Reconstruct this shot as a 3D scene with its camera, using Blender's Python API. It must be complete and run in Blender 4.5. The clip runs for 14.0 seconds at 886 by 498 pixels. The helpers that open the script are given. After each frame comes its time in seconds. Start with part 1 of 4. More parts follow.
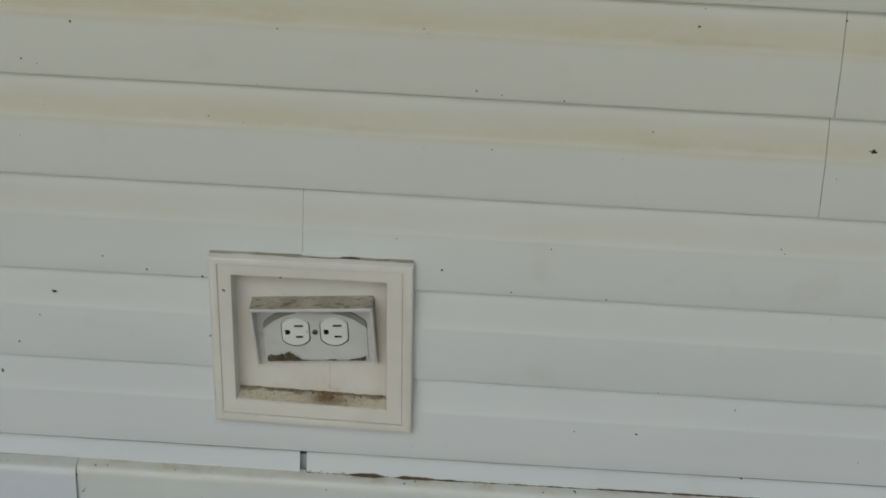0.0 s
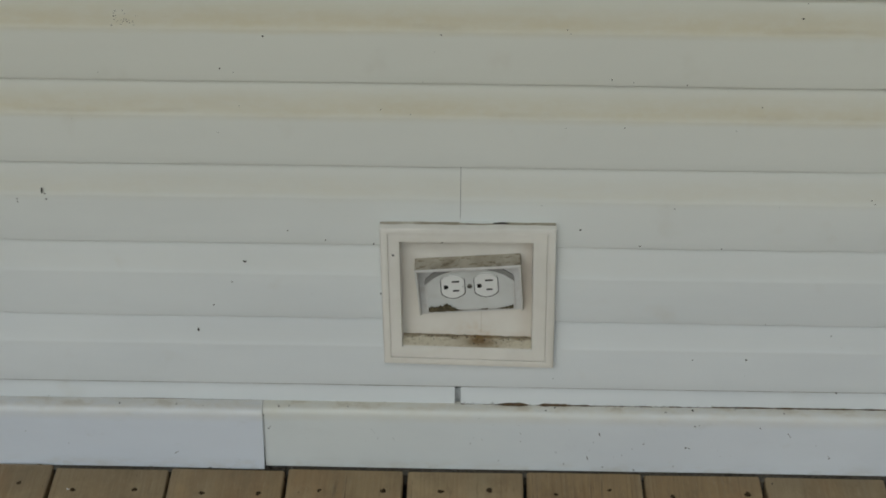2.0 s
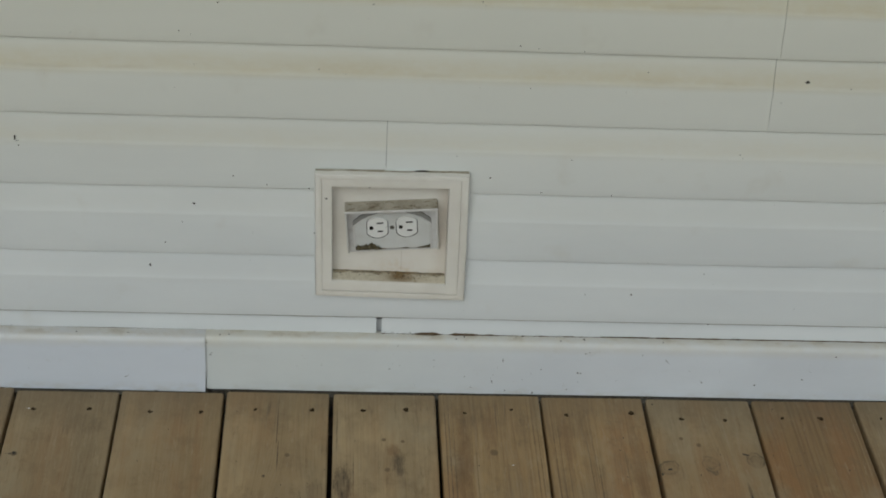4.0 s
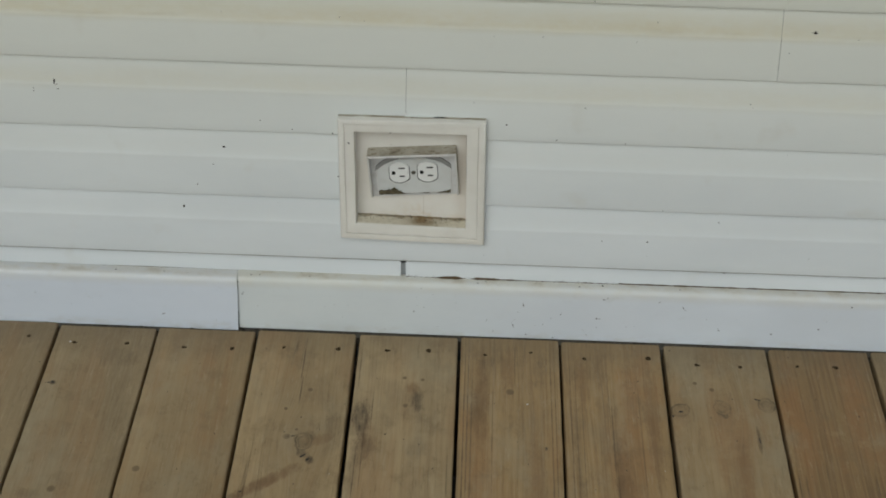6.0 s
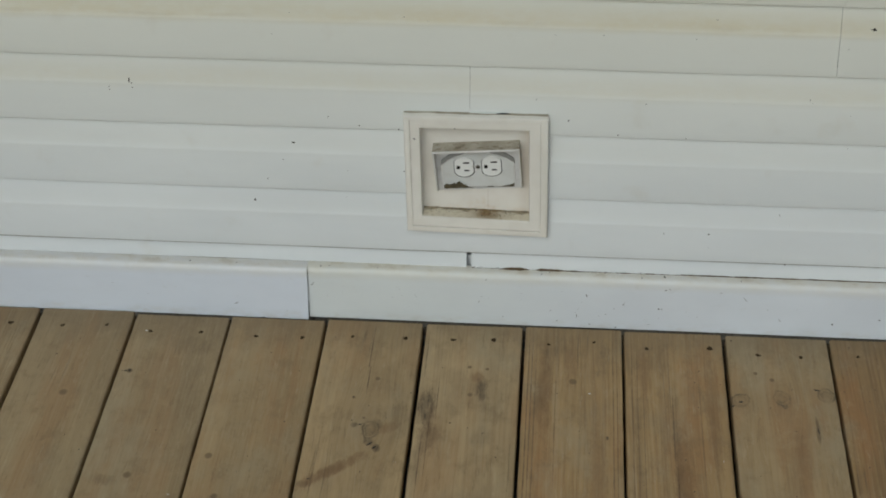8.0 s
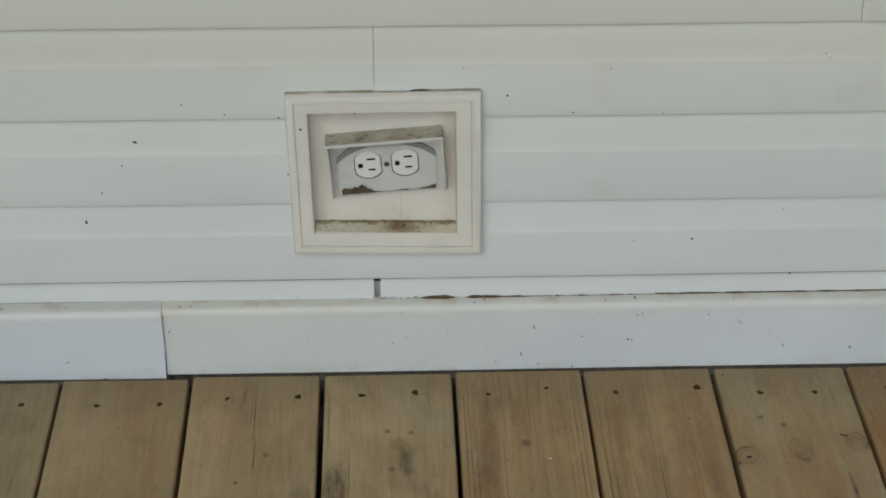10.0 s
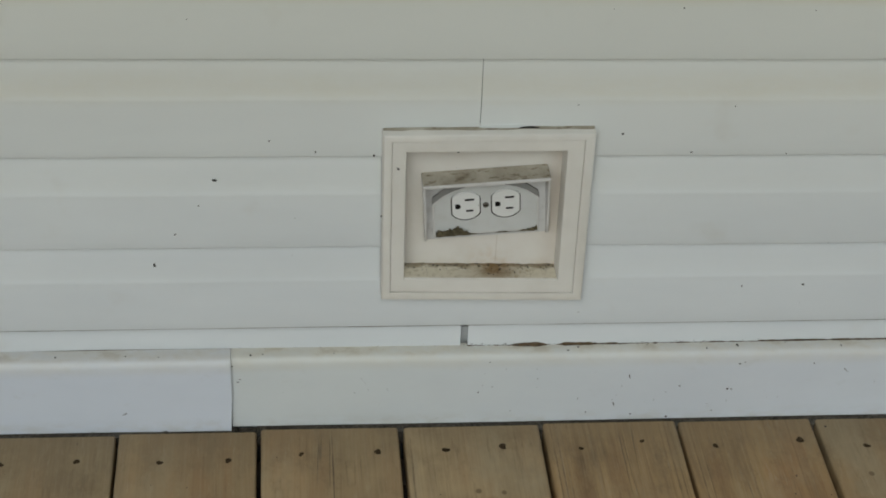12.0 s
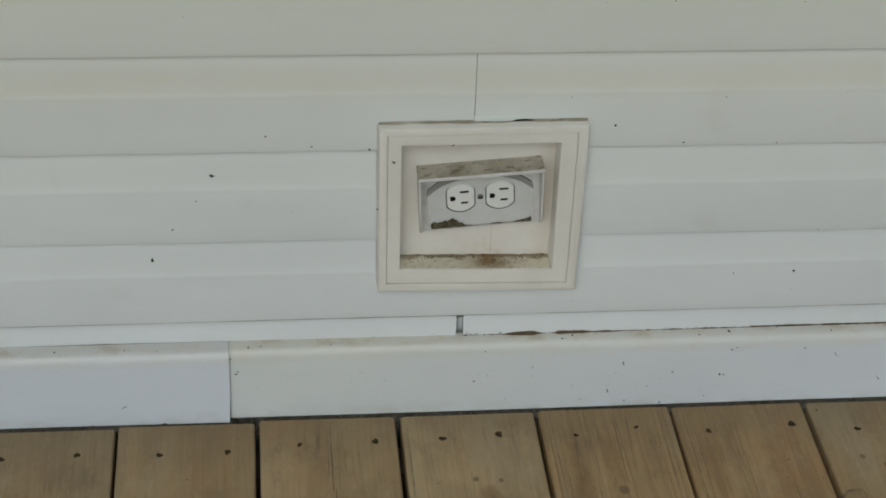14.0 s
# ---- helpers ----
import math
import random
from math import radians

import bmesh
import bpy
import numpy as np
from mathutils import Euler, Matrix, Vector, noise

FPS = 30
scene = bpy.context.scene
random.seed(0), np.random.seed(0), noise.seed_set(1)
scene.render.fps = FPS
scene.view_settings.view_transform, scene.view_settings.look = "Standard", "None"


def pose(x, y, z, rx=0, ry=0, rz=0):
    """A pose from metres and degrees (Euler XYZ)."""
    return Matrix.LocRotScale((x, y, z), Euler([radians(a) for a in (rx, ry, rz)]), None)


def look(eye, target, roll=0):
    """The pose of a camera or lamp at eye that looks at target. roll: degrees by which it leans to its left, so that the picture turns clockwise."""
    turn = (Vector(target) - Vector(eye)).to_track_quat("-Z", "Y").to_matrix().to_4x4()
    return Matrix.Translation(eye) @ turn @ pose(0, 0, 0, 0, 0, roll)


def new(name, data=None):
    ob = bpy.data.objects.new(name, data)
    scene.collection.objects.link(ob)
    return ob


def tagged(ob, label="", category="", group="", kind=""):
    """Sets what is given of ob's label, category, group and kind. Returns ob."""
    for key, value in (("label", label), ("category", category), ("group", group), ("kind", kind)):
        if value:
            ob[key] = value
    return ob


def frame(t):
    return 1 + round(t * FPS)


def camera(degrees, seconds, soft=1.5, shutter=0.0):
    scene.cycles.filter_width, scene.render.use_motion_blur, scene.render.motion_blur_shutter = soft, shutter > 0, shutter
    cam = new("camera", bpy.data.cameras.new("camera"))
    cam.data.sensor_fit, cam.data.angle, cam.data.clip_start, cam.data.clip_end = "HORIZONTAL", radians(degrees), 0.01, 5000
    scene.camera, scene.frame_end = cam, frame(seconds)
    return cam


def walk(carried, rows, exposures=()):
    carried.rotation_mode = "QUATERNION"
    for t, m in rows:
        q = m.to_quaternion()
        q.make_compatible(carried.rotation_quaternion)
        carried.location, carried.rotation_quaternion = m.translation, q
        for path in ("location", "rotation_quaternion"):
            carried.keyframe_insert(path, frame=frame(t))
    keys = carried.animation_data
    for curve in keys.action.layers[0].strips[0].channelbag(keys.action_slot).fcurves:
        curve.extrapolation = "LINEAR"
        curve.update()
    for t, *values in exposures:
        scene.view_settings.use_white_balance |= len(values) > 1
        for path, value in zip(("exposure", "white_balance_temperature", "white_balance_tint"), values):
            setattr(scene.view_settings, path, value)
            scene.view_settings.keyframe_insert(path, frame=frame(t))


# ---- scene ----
cam = camera(28.8, 14.0, soft=1.8)
PATH = [
    (0, (0.291, -1.426, 1.167), (0.242, 0.312, 0.178), 2.5),
    (0.5, (0.309, -1.432, 1.166), (0.251, 0.303, 0.174), 2.2),
    (1, (0.308, -1.422, 1.163), (0.239, 0.31, 0.166), 2.2),
    (1.5, (0.247, -1.378, 1.154), (0.245, 0.31, 0.081), 1.6),
    (1.6, (0.234, -1.377, 1.14), (0.203, 0.311, 0.067), 0.6),
    (1.7, (0.197, -1.383, 1.169), (0.167, 0.302, 0.091), 0.5),
    (1.8, (0.182, -1.491, 1.273), (0.133, 0.183, 0.179), 0.1),
    (1.9, (0.162, -1.575, 1.328), (0.107, 0.1, 0.237), -0.1),
    (2, (0.127, -1.616, 1.378), (0.098, 0.049, 0.271), 0.3),
    (2.2, (0.073, -1.713, 1.424), (0.107, -0.037, 0.333), 1.4),
    (2.5, (0.017, -1.72, 1.46), (0.162, -0.065, 0.346), 2.3),
    (2.7, (-0.012, -1.73, 1.462), (0.181, -0.078, 0.352), 3.2),
    (3, (-0.018, -1.742, 1.471), (0.177, -0.089, 0.361), 3.7),
    (3.2, (-0.016, -1.767, 1.472), (0.186, -0.109, 0.371), 4.2),
    (5.3, (0.188, -1.985, 1.487), (0.167, -0.336, 0.356), 1.7),
    (5.5, (0.181, -1.985, 1.494), (0.168, -0.342, 0.354), 1.5),
    (5.8, (0.17, -1.978, 1.504), (0.169, -0.342, 0.352), 1.8),
    (6, (0.203, -1.989, 1.469), (0.177, -0.33, 0.353), 1.6),
    (6.2, (0.21, -1.999, 1.465), (0.165, -0.355, 0.327), 0.3),
    (6.3, (0.198, -2.004, 1.442), (0.107, -0.363, 0.303), -1.7),
    (6.5, (0.22, -1.996, 1.464), (0.095, -0.37, 0.306), -2.2),
    (7, (0.22, -2.006, 1.485), (0.1, -0.377, 0.331), -1.6),
    (7.3, (0.226, -1.996, 1.535), (0.126, -0.371, 0.373), -1.2),
    (7.5, (0.236, -2.004, 1.534), (0.129, -0.373, 0.382), -1.0),
    (8, (0.234, -2.008, 1.532), (0.109, -0.378, 0.38), -0.4),
    (8.3, (0.213, -2.006, 1.548), (0.103, -0.382, 0.386), -0.3),
    (8.4, (0.206, -1.91, 1.465), (0.097, -0.279, 0.312), -0.3),
    (8.5, (0.202, -1.746, 1.333), (0.092, -0.108, 0.19), -0.4),
    (8.7, (0.195, -1.636, 1.3), (0.104, -0.011, 0.138), -0.4),
    (8.8, (0.197, -1.623, 1.273), (0.112, 0.019, 0.134), -0.2),
    (9, (0.193, -1.563, 1.233), (0.138, 0.085, 0.1), 0.2),
    (9.2, (0.197, -1.557, 1.219), (0.153, 0.091, 0.086), 0.2),
    (11.3, (-0.052, -1.371, 1.176), (0.201, 0.24, 0.017), 1.4),
    (11.5, (-0.06, -1.354, 1.185), (0.152, 0.256, 0.017), 1.1),
    (11.8, (-0.061, -1.349, 1.177), (0.127, 0.262, 0.007), 2.3),
    (12, (-0.065, -1.346, 1.172), (0.123, 0.269, 0.008), 3.3),
    (12.5, (-0.074, -1.338, 1.174), (0.126, 0.281, 0.017), 3.5),
    (13, (-0.08, -1.34, 1.186), (0.117, 0.272, 0.018), 3.6),
    (13.2, (-0.075, -1.342, 1.187), (0.128, 0.265, 0.013), 3.7),
    (13.5, (-0.073, -1.341, 1.193), (0.133, 0.253, 0.003), 3.4),
    (14, (-0.083, -1.348, 1.194), (0.13, 0.248, 0.007), 3.2),
]
EXPOSURES = [
    (0, -0.43, 6160, 2), (3, -0.46, 6160, 2), (5.3, -0.20, 6160, 2), (6.1, -0.17, 6160, 2), (6.5, -0.10, 6160, 2), (7.5, -0.10, 6160, 2), (8.5, -0.17, 6160, 2), (9.2, -0.16, 6160, 2), (11.3, -0.26, 6160, 2), (12, -0.31, 6160, 2), (14, -0.31, 6160, 2),
]
walk(cam, [(t, look(eye, target, roll)) for t, eye, target, roll in PATH], EXPOSURES)


# ---- world and light ----
world = bpy.data.worlds.new("sky")
scene.world = world
world.use_nodes = True
wt = world.node_tree
sky = wt.nodes.new("ShaderNodeTexSky")
sky.sky_type = "NISHITA"
sky.sun_disc = False
sky.sun_elevation, sky.sun_rotation = radians(39), radians(194)
sky.air_density, sky.dust_density = 1.0, 3.0
grey = wt.nodes.new("ShaderNodeRGBToBW")
blend = wt.nodes.new("ShaderNodeMixRGB")
blend.inputs[0].default_value = 0.6
wt.links.new(sky.outputs[0], grey.inputs[0])
wt.links.new(sky.outputs[0], blend.inputs[1])
wt.links.new(grey.outputs[0], blend.inputs[2])
wt.links.new(blend.outputs[0], wt.nodes["Background"].inputs[0])
wt.nodes["Background"].inputs[1].default_value = 0.1

sun = new("sun", bpy.data.lights.new("sun", "SUN"))
sun.data.energy, sun.data.angle, sun.data.color = 0.6, radians(40), (1.0, 0.98, 0.95)
sun.matrix_world = look((-1.0, -4.0, 3.3), (0, 0, 0))


# ---- materials ----
class Graph:
    """A small writer for node materials."""

    def __init__(self, name, roughness=0.5, metallic=0.0):
        self.mat = bpy.data.materials.new(name)
        self.mat.use_nodes = True
        self.tree = self.mat.node_tree
        self.bsdf = self.tree.nodes["Principled BSDF"]
        self.bsdf.inputs["Roughness"].default_value = roughness
        self.bsdf.inputs["Metallic"].default_value = metallic
        geo = self.tree.nodes.new("ShaderNodeNewGeometry")
        self.place = geo.outputs["Position"]
        self.normal = geo.outputs["Normal"]
        cut = self.tree.nodes.new("ShaderNodeSeparateXYZ")
        self.link(self.place, cut.inputs[0])
        self.x, self.y, self.z = cut.outputs
        info = self.tree.nodes.new("ShaderNodeObjectInfo")
        self.rand = info.outputs["Random"]
        self.tint = info.outputs["Color"]

    def link(self, a, socket):
        if hasattr(a, "is_output"):
            self.tree.links.new(a, socket)
        elif hasattr(a, "__len__"):
            socket.default_value = (*a, 1.0) if len(a) == 3 and socket.type == "RGBA" else a
        else:
            socket.default_value = a

    def math(self, op, a, b=0.0, c=0.0, clamp=False):
        n = self.tree.nodes.new("ShaderNodeMath")
        n.operation, n.use_clamp = op, clamp
        for v, s in zip((a, b, c), n.inputs):
            self.link(v, s)
        return n.outputs[0]

    def add(self, a, b):
        return self.math("ADD", a, b)

    def sub(self, a, b):
        return self.math("SUBTRACT", a, b)

    def mul(self, a, b):
        return self.math("MULTIPLY", a, b)

    def vec(self, a, b, c):
        n = self.tree.nodes.new("ShaderNodeCombineXYZ")
        for v, s in zip((a, b, c), n.inputs):
            self.link(v, s)
        return n.outputs[0]

    def noise(self, v, scale, detail=3.0, rough=0.55, warp=0.0):
        n = self.tree.nodes.new("ShaderNodeTexNoise")
        self.link(v, n.inputs["Vector"])
        n.inputs["Scale"].default_value = scale
        n.inputs["Detail"].default_value = detail
        n.inputs["Roughness"].default_value = rough
        n.inputs["Distortion"].default_value = warp
        return n.outputs[0]

    def ramp(self, v, lo, hi, a=0.0, b=1.0):
        """A smooth step from a to b as v goes from lo to hi."""
        n = self.tree.nodes.new("ShaderNodeMapRange")
        n.interpolation_type = "SMOOTHSTEP"
        for s, val in zip(n.inputs[:5], (v, lo, hi, a, b)):
            self.link(val, s)
        return n.outputs[0]

    def mix(self, f, a, b, kind="MIX"):
        n = self.tree.nodes.new("ShaderNodeMixRGB")
        n.blend_type = kind
        for v, s in zip((f, a, b), n.inputs):
            self.link(v, s)
        return n.outputs[0]

    def bell(self, v, middle, width):
        d = self.math("DIVIDE", self.sub(v, middle), width)
        return self.math("EXPONENT", self.mul(self.mul(d, d), -1.0))

    def spot(self, cx, cy, rx, ry):
        """A soft oval round (cx, cy) in plan: the squared distance in radii."""
        a = self.math("DIVIDE", self.sub(self.x, cx), rx)
        b = self.math("DIVIDE", self.sub(self.y, cy), ry)
        return self.add(self.mul(a, a), self.mul(b, b))

    def bump(self, height, distance, strength=1.0):
        n = self.tree.nodes.new("ShaderNodeBump")
        self.link(height, n.inputs["Height"])
        n.inputs["Distance"].default_value = distance
        n.inputs["Strength"].default_value = strength
        self.tree.links.new(n.outputs[0], self.bsdf.inputs["Normal"])

    def done(self, colour, rough=None):
        self.link(colour, self.bsdf.inputs["Base Color"])
        if rough is not None:
            self.link(rough, self.bsdf.inputs["Roughness"])
        return self.mat


COURSE, BUTT = 0.1020, 0.2125      # siding exposure; height of one butt edge


def siding_material():
    g = Graph("vinyl_siding", 0.5)
    long = g.vec(g.mul(g.x, 0.35), g.y, g.z)
    film = g.noise(long, 7.0, 5.0, 0.6)
    fine = g.noise(g.place, 60.0, 4.0, 0.6)
    base = g.mix(g.ramp(film, 0.3, 0.7), (0.646, 0.68, 0.706), (0.696, 0.73, 0.752))
    # grey-yellow tint that grows with height and fades out nearest the deck
    up = g.ramp(g.z, 0.12, 0.62)
    base = g.mix(g.mul(up, 0.62), base, (0.71, 0.695, 0.57))
    # yellow dirt on the shelf of each lap
    part_of = g.math("FRACT", g.math("DIVIDE", g.sub(g.z, BUTT - 5 * COURSE), COURSE))
    streak = g.noise(g.vec(g.mul(g.x, 1.0), 0.0, g.mul(g.z, 3.0)), 6.0, 6.0, 0.65)
    shift = g.mul(g.sub(g.noise(g.vec(g.x, 0.0, g.mul(g.z, 9.7)), 9.0, 5.0, 0.65), 0.5), 0.30)
    at = g.add(part_of, g.mul(shift, 0.45))
    band = g.mul(g.ramp(at, 0.50, 0.66), g.ramp(at, 1.0, 0.64))
    speckle = g.noise(g.vec(g.mul(g.x, 0.5), g.y, g.z), 120.0, 4.0, 0.7)
    amount = g.mul(g.mul(band, g.ramp(streak, 0.3, 0.7, 0.62, 1.0)), g.ramp(g.z, 0.26, 0.56, 0.08, 1.0))
    amount = g.mul(amount, g.ramp(speckle, 0.3, 0.6, 0.75, 1.0))
    base = g.mix(g.mul(amount, 0.66), base, (0.58, 0.50, 0.305))
    # thin dirt line along the shelf
    thin = g.mul(g.bell(g.add(part_of, g.mul(shift, 0.4)), 0.63, 0.025), g.ramp(g.noise(long, 30.0, 4.0), 0.5, 0.75))
    base = g.mix(g.mul(g.mul(thin, 0.22), g.ramp(g.z, 0.3, 0.5)), base, (0.36, 0.30, 0.20))
    # faint blotches
    blot = g.ramp(g.noise(g.place, 16.0, 3.0), 0.62, 0.8)
    base = g.mix(g.mul(blot, 0.18), base, (0.50, 0.46, 0.37))
    grain = g.noise(g.vec(g.mul(g.x, 6.0), g.y, g.mul(g.z, 110.0)), 1.6, 4.0, 0.6)
    g.bump(g.add(g.mul(grain, 0.6), g.mul(fine, 0.3)), 0.0006, 0.35)
    return g.done(base, g.ramp(fine, 0.3, 0.7, 0.42, 0.58))


def skirt_material(name, base, dirt, reflected=None):
    """White coated metal trim with a stained top bend; the last tone paints in reflected light along x."""
    g = Graph(name, 0.42)
    film = g.noise(g.vec(g.mul(g.x, 0.5), g.y, g.z), 9.0, 5.0, 0.6)
    tone = base if reflected is None else g.mix(g.ramp(g.add(g.x, g.mul(film, 0.3)), 0.65, 0.1), base, reflected)
    col = g.mix(g.ramp(film, 0.35, 0.7, 0.0, 0.07), tone, (0.0, 0.0, 0.0))
    smear = g.noise(g.vec(g.x, g.y, g.mul(g.z, 1.4)), 33.0, 4.0, 0.6)
    col = g.mix(g.ramp(smear, 0.62, 0.78, 0.0, 0.16), col, (0.40, 0.40, 0.36))
    run = g.noise(g.vec(g.x, g.mul(g.y, 2.0), g.mul(g.z, 2.0)), 28.0, 5.0, 0.7)
    top = g.ramp(g.add(g.z, g.mul(g.sub(film, 0.5), 0.012)), 0.064, 0.083)
    col = g.mix(g.mul(top, g.ramp(run, 0.25, 0.75, 0.28 * dirt, 0.6 * dirt)), col, (0.60, 0.55, 0.43))
    lip = g.mul(g.ramp(g.z, 0.0835, 0.0872), g.ramp(run, 0.50, 0.66))
    tan = g.mul(g.ramp(g.z, 0.0825, 0.0868), g.ramp(run, 0.30, 0.6, 0.35, 0.8))
    col = g.mix(g.mul(tan, 0.42 * dirt), col, (0.55, 0.47, 0.31))
    col = g.mix(g.mul(lip, 0.34 * dirt), col, (0.24, 0.18, 0.10))
    foot = g.mul(g.ramp(g.z, 0.016, 0.0), g.ramp(run, 0.4, 0.7))
    col = g.mix(g.mul(foot, 0.35), col, (0.45, 0.42, 0.34))
    g.bump(g.noise(g.vec(g.mul(g.x, 0.4), g.y, g.z), 25.0, 2.0), 0.0012, 0.25)
    return g.done(col)


def plastic_material(name, colour, grime=0.3, brown=(0.40, 0.33, 0.22), rough=0.45, scale=40.0):
    """Moulded plastic with blotches of grime; faces that look up hold most of it."""
    g = Graph(name, rough)
    n = g.noise(g.place, scale, 6.0, 0.7)
    m = g.noise(g.place, scale * 0.25, 3.0, 0.6)
    col = g.mix(g.ramp(m, 0.3, 0.7), colour, tuple(c * 0.92 for c in colour))
    col = g.mix(g.mul(g.ramp(n, 0.45, 0.75), grime), col, brown)
    g.bump(n, 0.0006, 0.25)
    return g.done(col)


def backing_material():
    """Cream plate with rust-brown splashes above the sill and a faint run below the cover."""
    g = Graph("stained_back_plate", 0.5)
    n = g.noise(g.place, 70.0, 6.0, 0.72)
    m = g.noise(g.place, 22.0, 3.0, 0.6)
    col = g.mix(g.ramp(m, 0.3, 0.7), (0.728, 0.702, 0.652), (0.685, 0.652, 0.597))
    low = g.mul(g.ramp(g.add(g.z, g.mul(m, -0.02)), 0.184, 0.166), g.ramp(n, 0.38, 0.65))
    col = g.mix(g.mul(low, 0.42), col, (0.52, 0.38, 0.19))
    run = g.mul(g.mul(g.bell(g.x, 0.138, 0.022), g.ramp(g.z, 0.225, 0.185)), g.ramp(n, 0.4, 0.65))
    col = g.mix(g.mul(run, 0.3), col, (0.56, 0.42, 0.24))
    # water marks: a broad one with painted recess shade, a thin run under the cover
    mark_shade = g.mul(g.bell(g.add(g.x, g.mul(m, 0.012)), 0.204, 0.011), g.ramp(g.z, 0.19, 0.25, 0.6, 1.0))
    col = g.mix(g.mul(mark_shade, 0.34), col, (0.42, 0.33, 0.25))
    thread = g.mul(g.bell(g.x, 0.1435, 0.0005), g.ramp(g.z, 0.222, 0.212))
    col = g.mix(g.mul(thread, 0.35), col, (0.40, 0.33, 0.24))
    col = g.mix(g.ramp(n, 0.66, 0.74, 0.0, 0.35), col, (0.38, 0.30, 0.19))
    g.bump(n, 0.0006, 0.25)
    return g.done(col)


def grime_material():
    """Plastic ledge with caked brown-grey dirt."""
    g = Graph("grimy_ledge", 0.75)
    n = g.noise(g.vec(g.x, g.mul(g.y, 1.6), g.z), 90.0, 6.0, 0.75)
    m = g.noise(g.vec(g.x, g.mul(g.y, 0.4), g.z), 26.0, 4.0, 0.6)
    col = g.mix(g.ramp(m, 0.3, 0.68), (0.50, 0.47, 0.39), (0.29, 0.255, 0.19))
    col = g.mix(g.ramp(n, 0.52, 0.64), col, (0.17, 0.135, 0.085))
    g.bump(n, 0.0015, 0.6)
    return g.done(col)


def sill_material():
    """Bottom of the recess: cream plastic, brown rust-coloured patch right of the middle."""
    g = Graph("stained_sill", 0.7)
    n = g.noise(g.place, 190.0, 6.0, 0.78)
    m = g.noise(g.place, 60.0, 4.0, 0.6)
    col = g.mix(g.ramp(n, 0.48, 0.66, 0.0, 0.8), (0.64, 0.59, 0.47), (0.36, 0.30, 0.19))
    back = g.ramp(g.add(g.y, g.mul(g.sub(m, 0.5), 0.020)), -0.0062, -0.0005)
    col = g.mix(g.mul(back, 0.85), col, (0.20, 0.15, 0.085))
    patch = g.math("EXPONENT", g.mul(g.spot(0.1425, -0.008, 0.019, 0.015), -1.0))
    col = g.mix(g.mul(patch, g.ramp(m, 0.3, 0.55, 0.65, 1.0)), col, (0.165, 0.092, 0.022))
    col = g.mix(g.ramp(n, 0.66, 0.72), col, (0.10, 0.075, 0.045))
    g.bump(n, 0.0012, 0.6)
    return g.done(col)


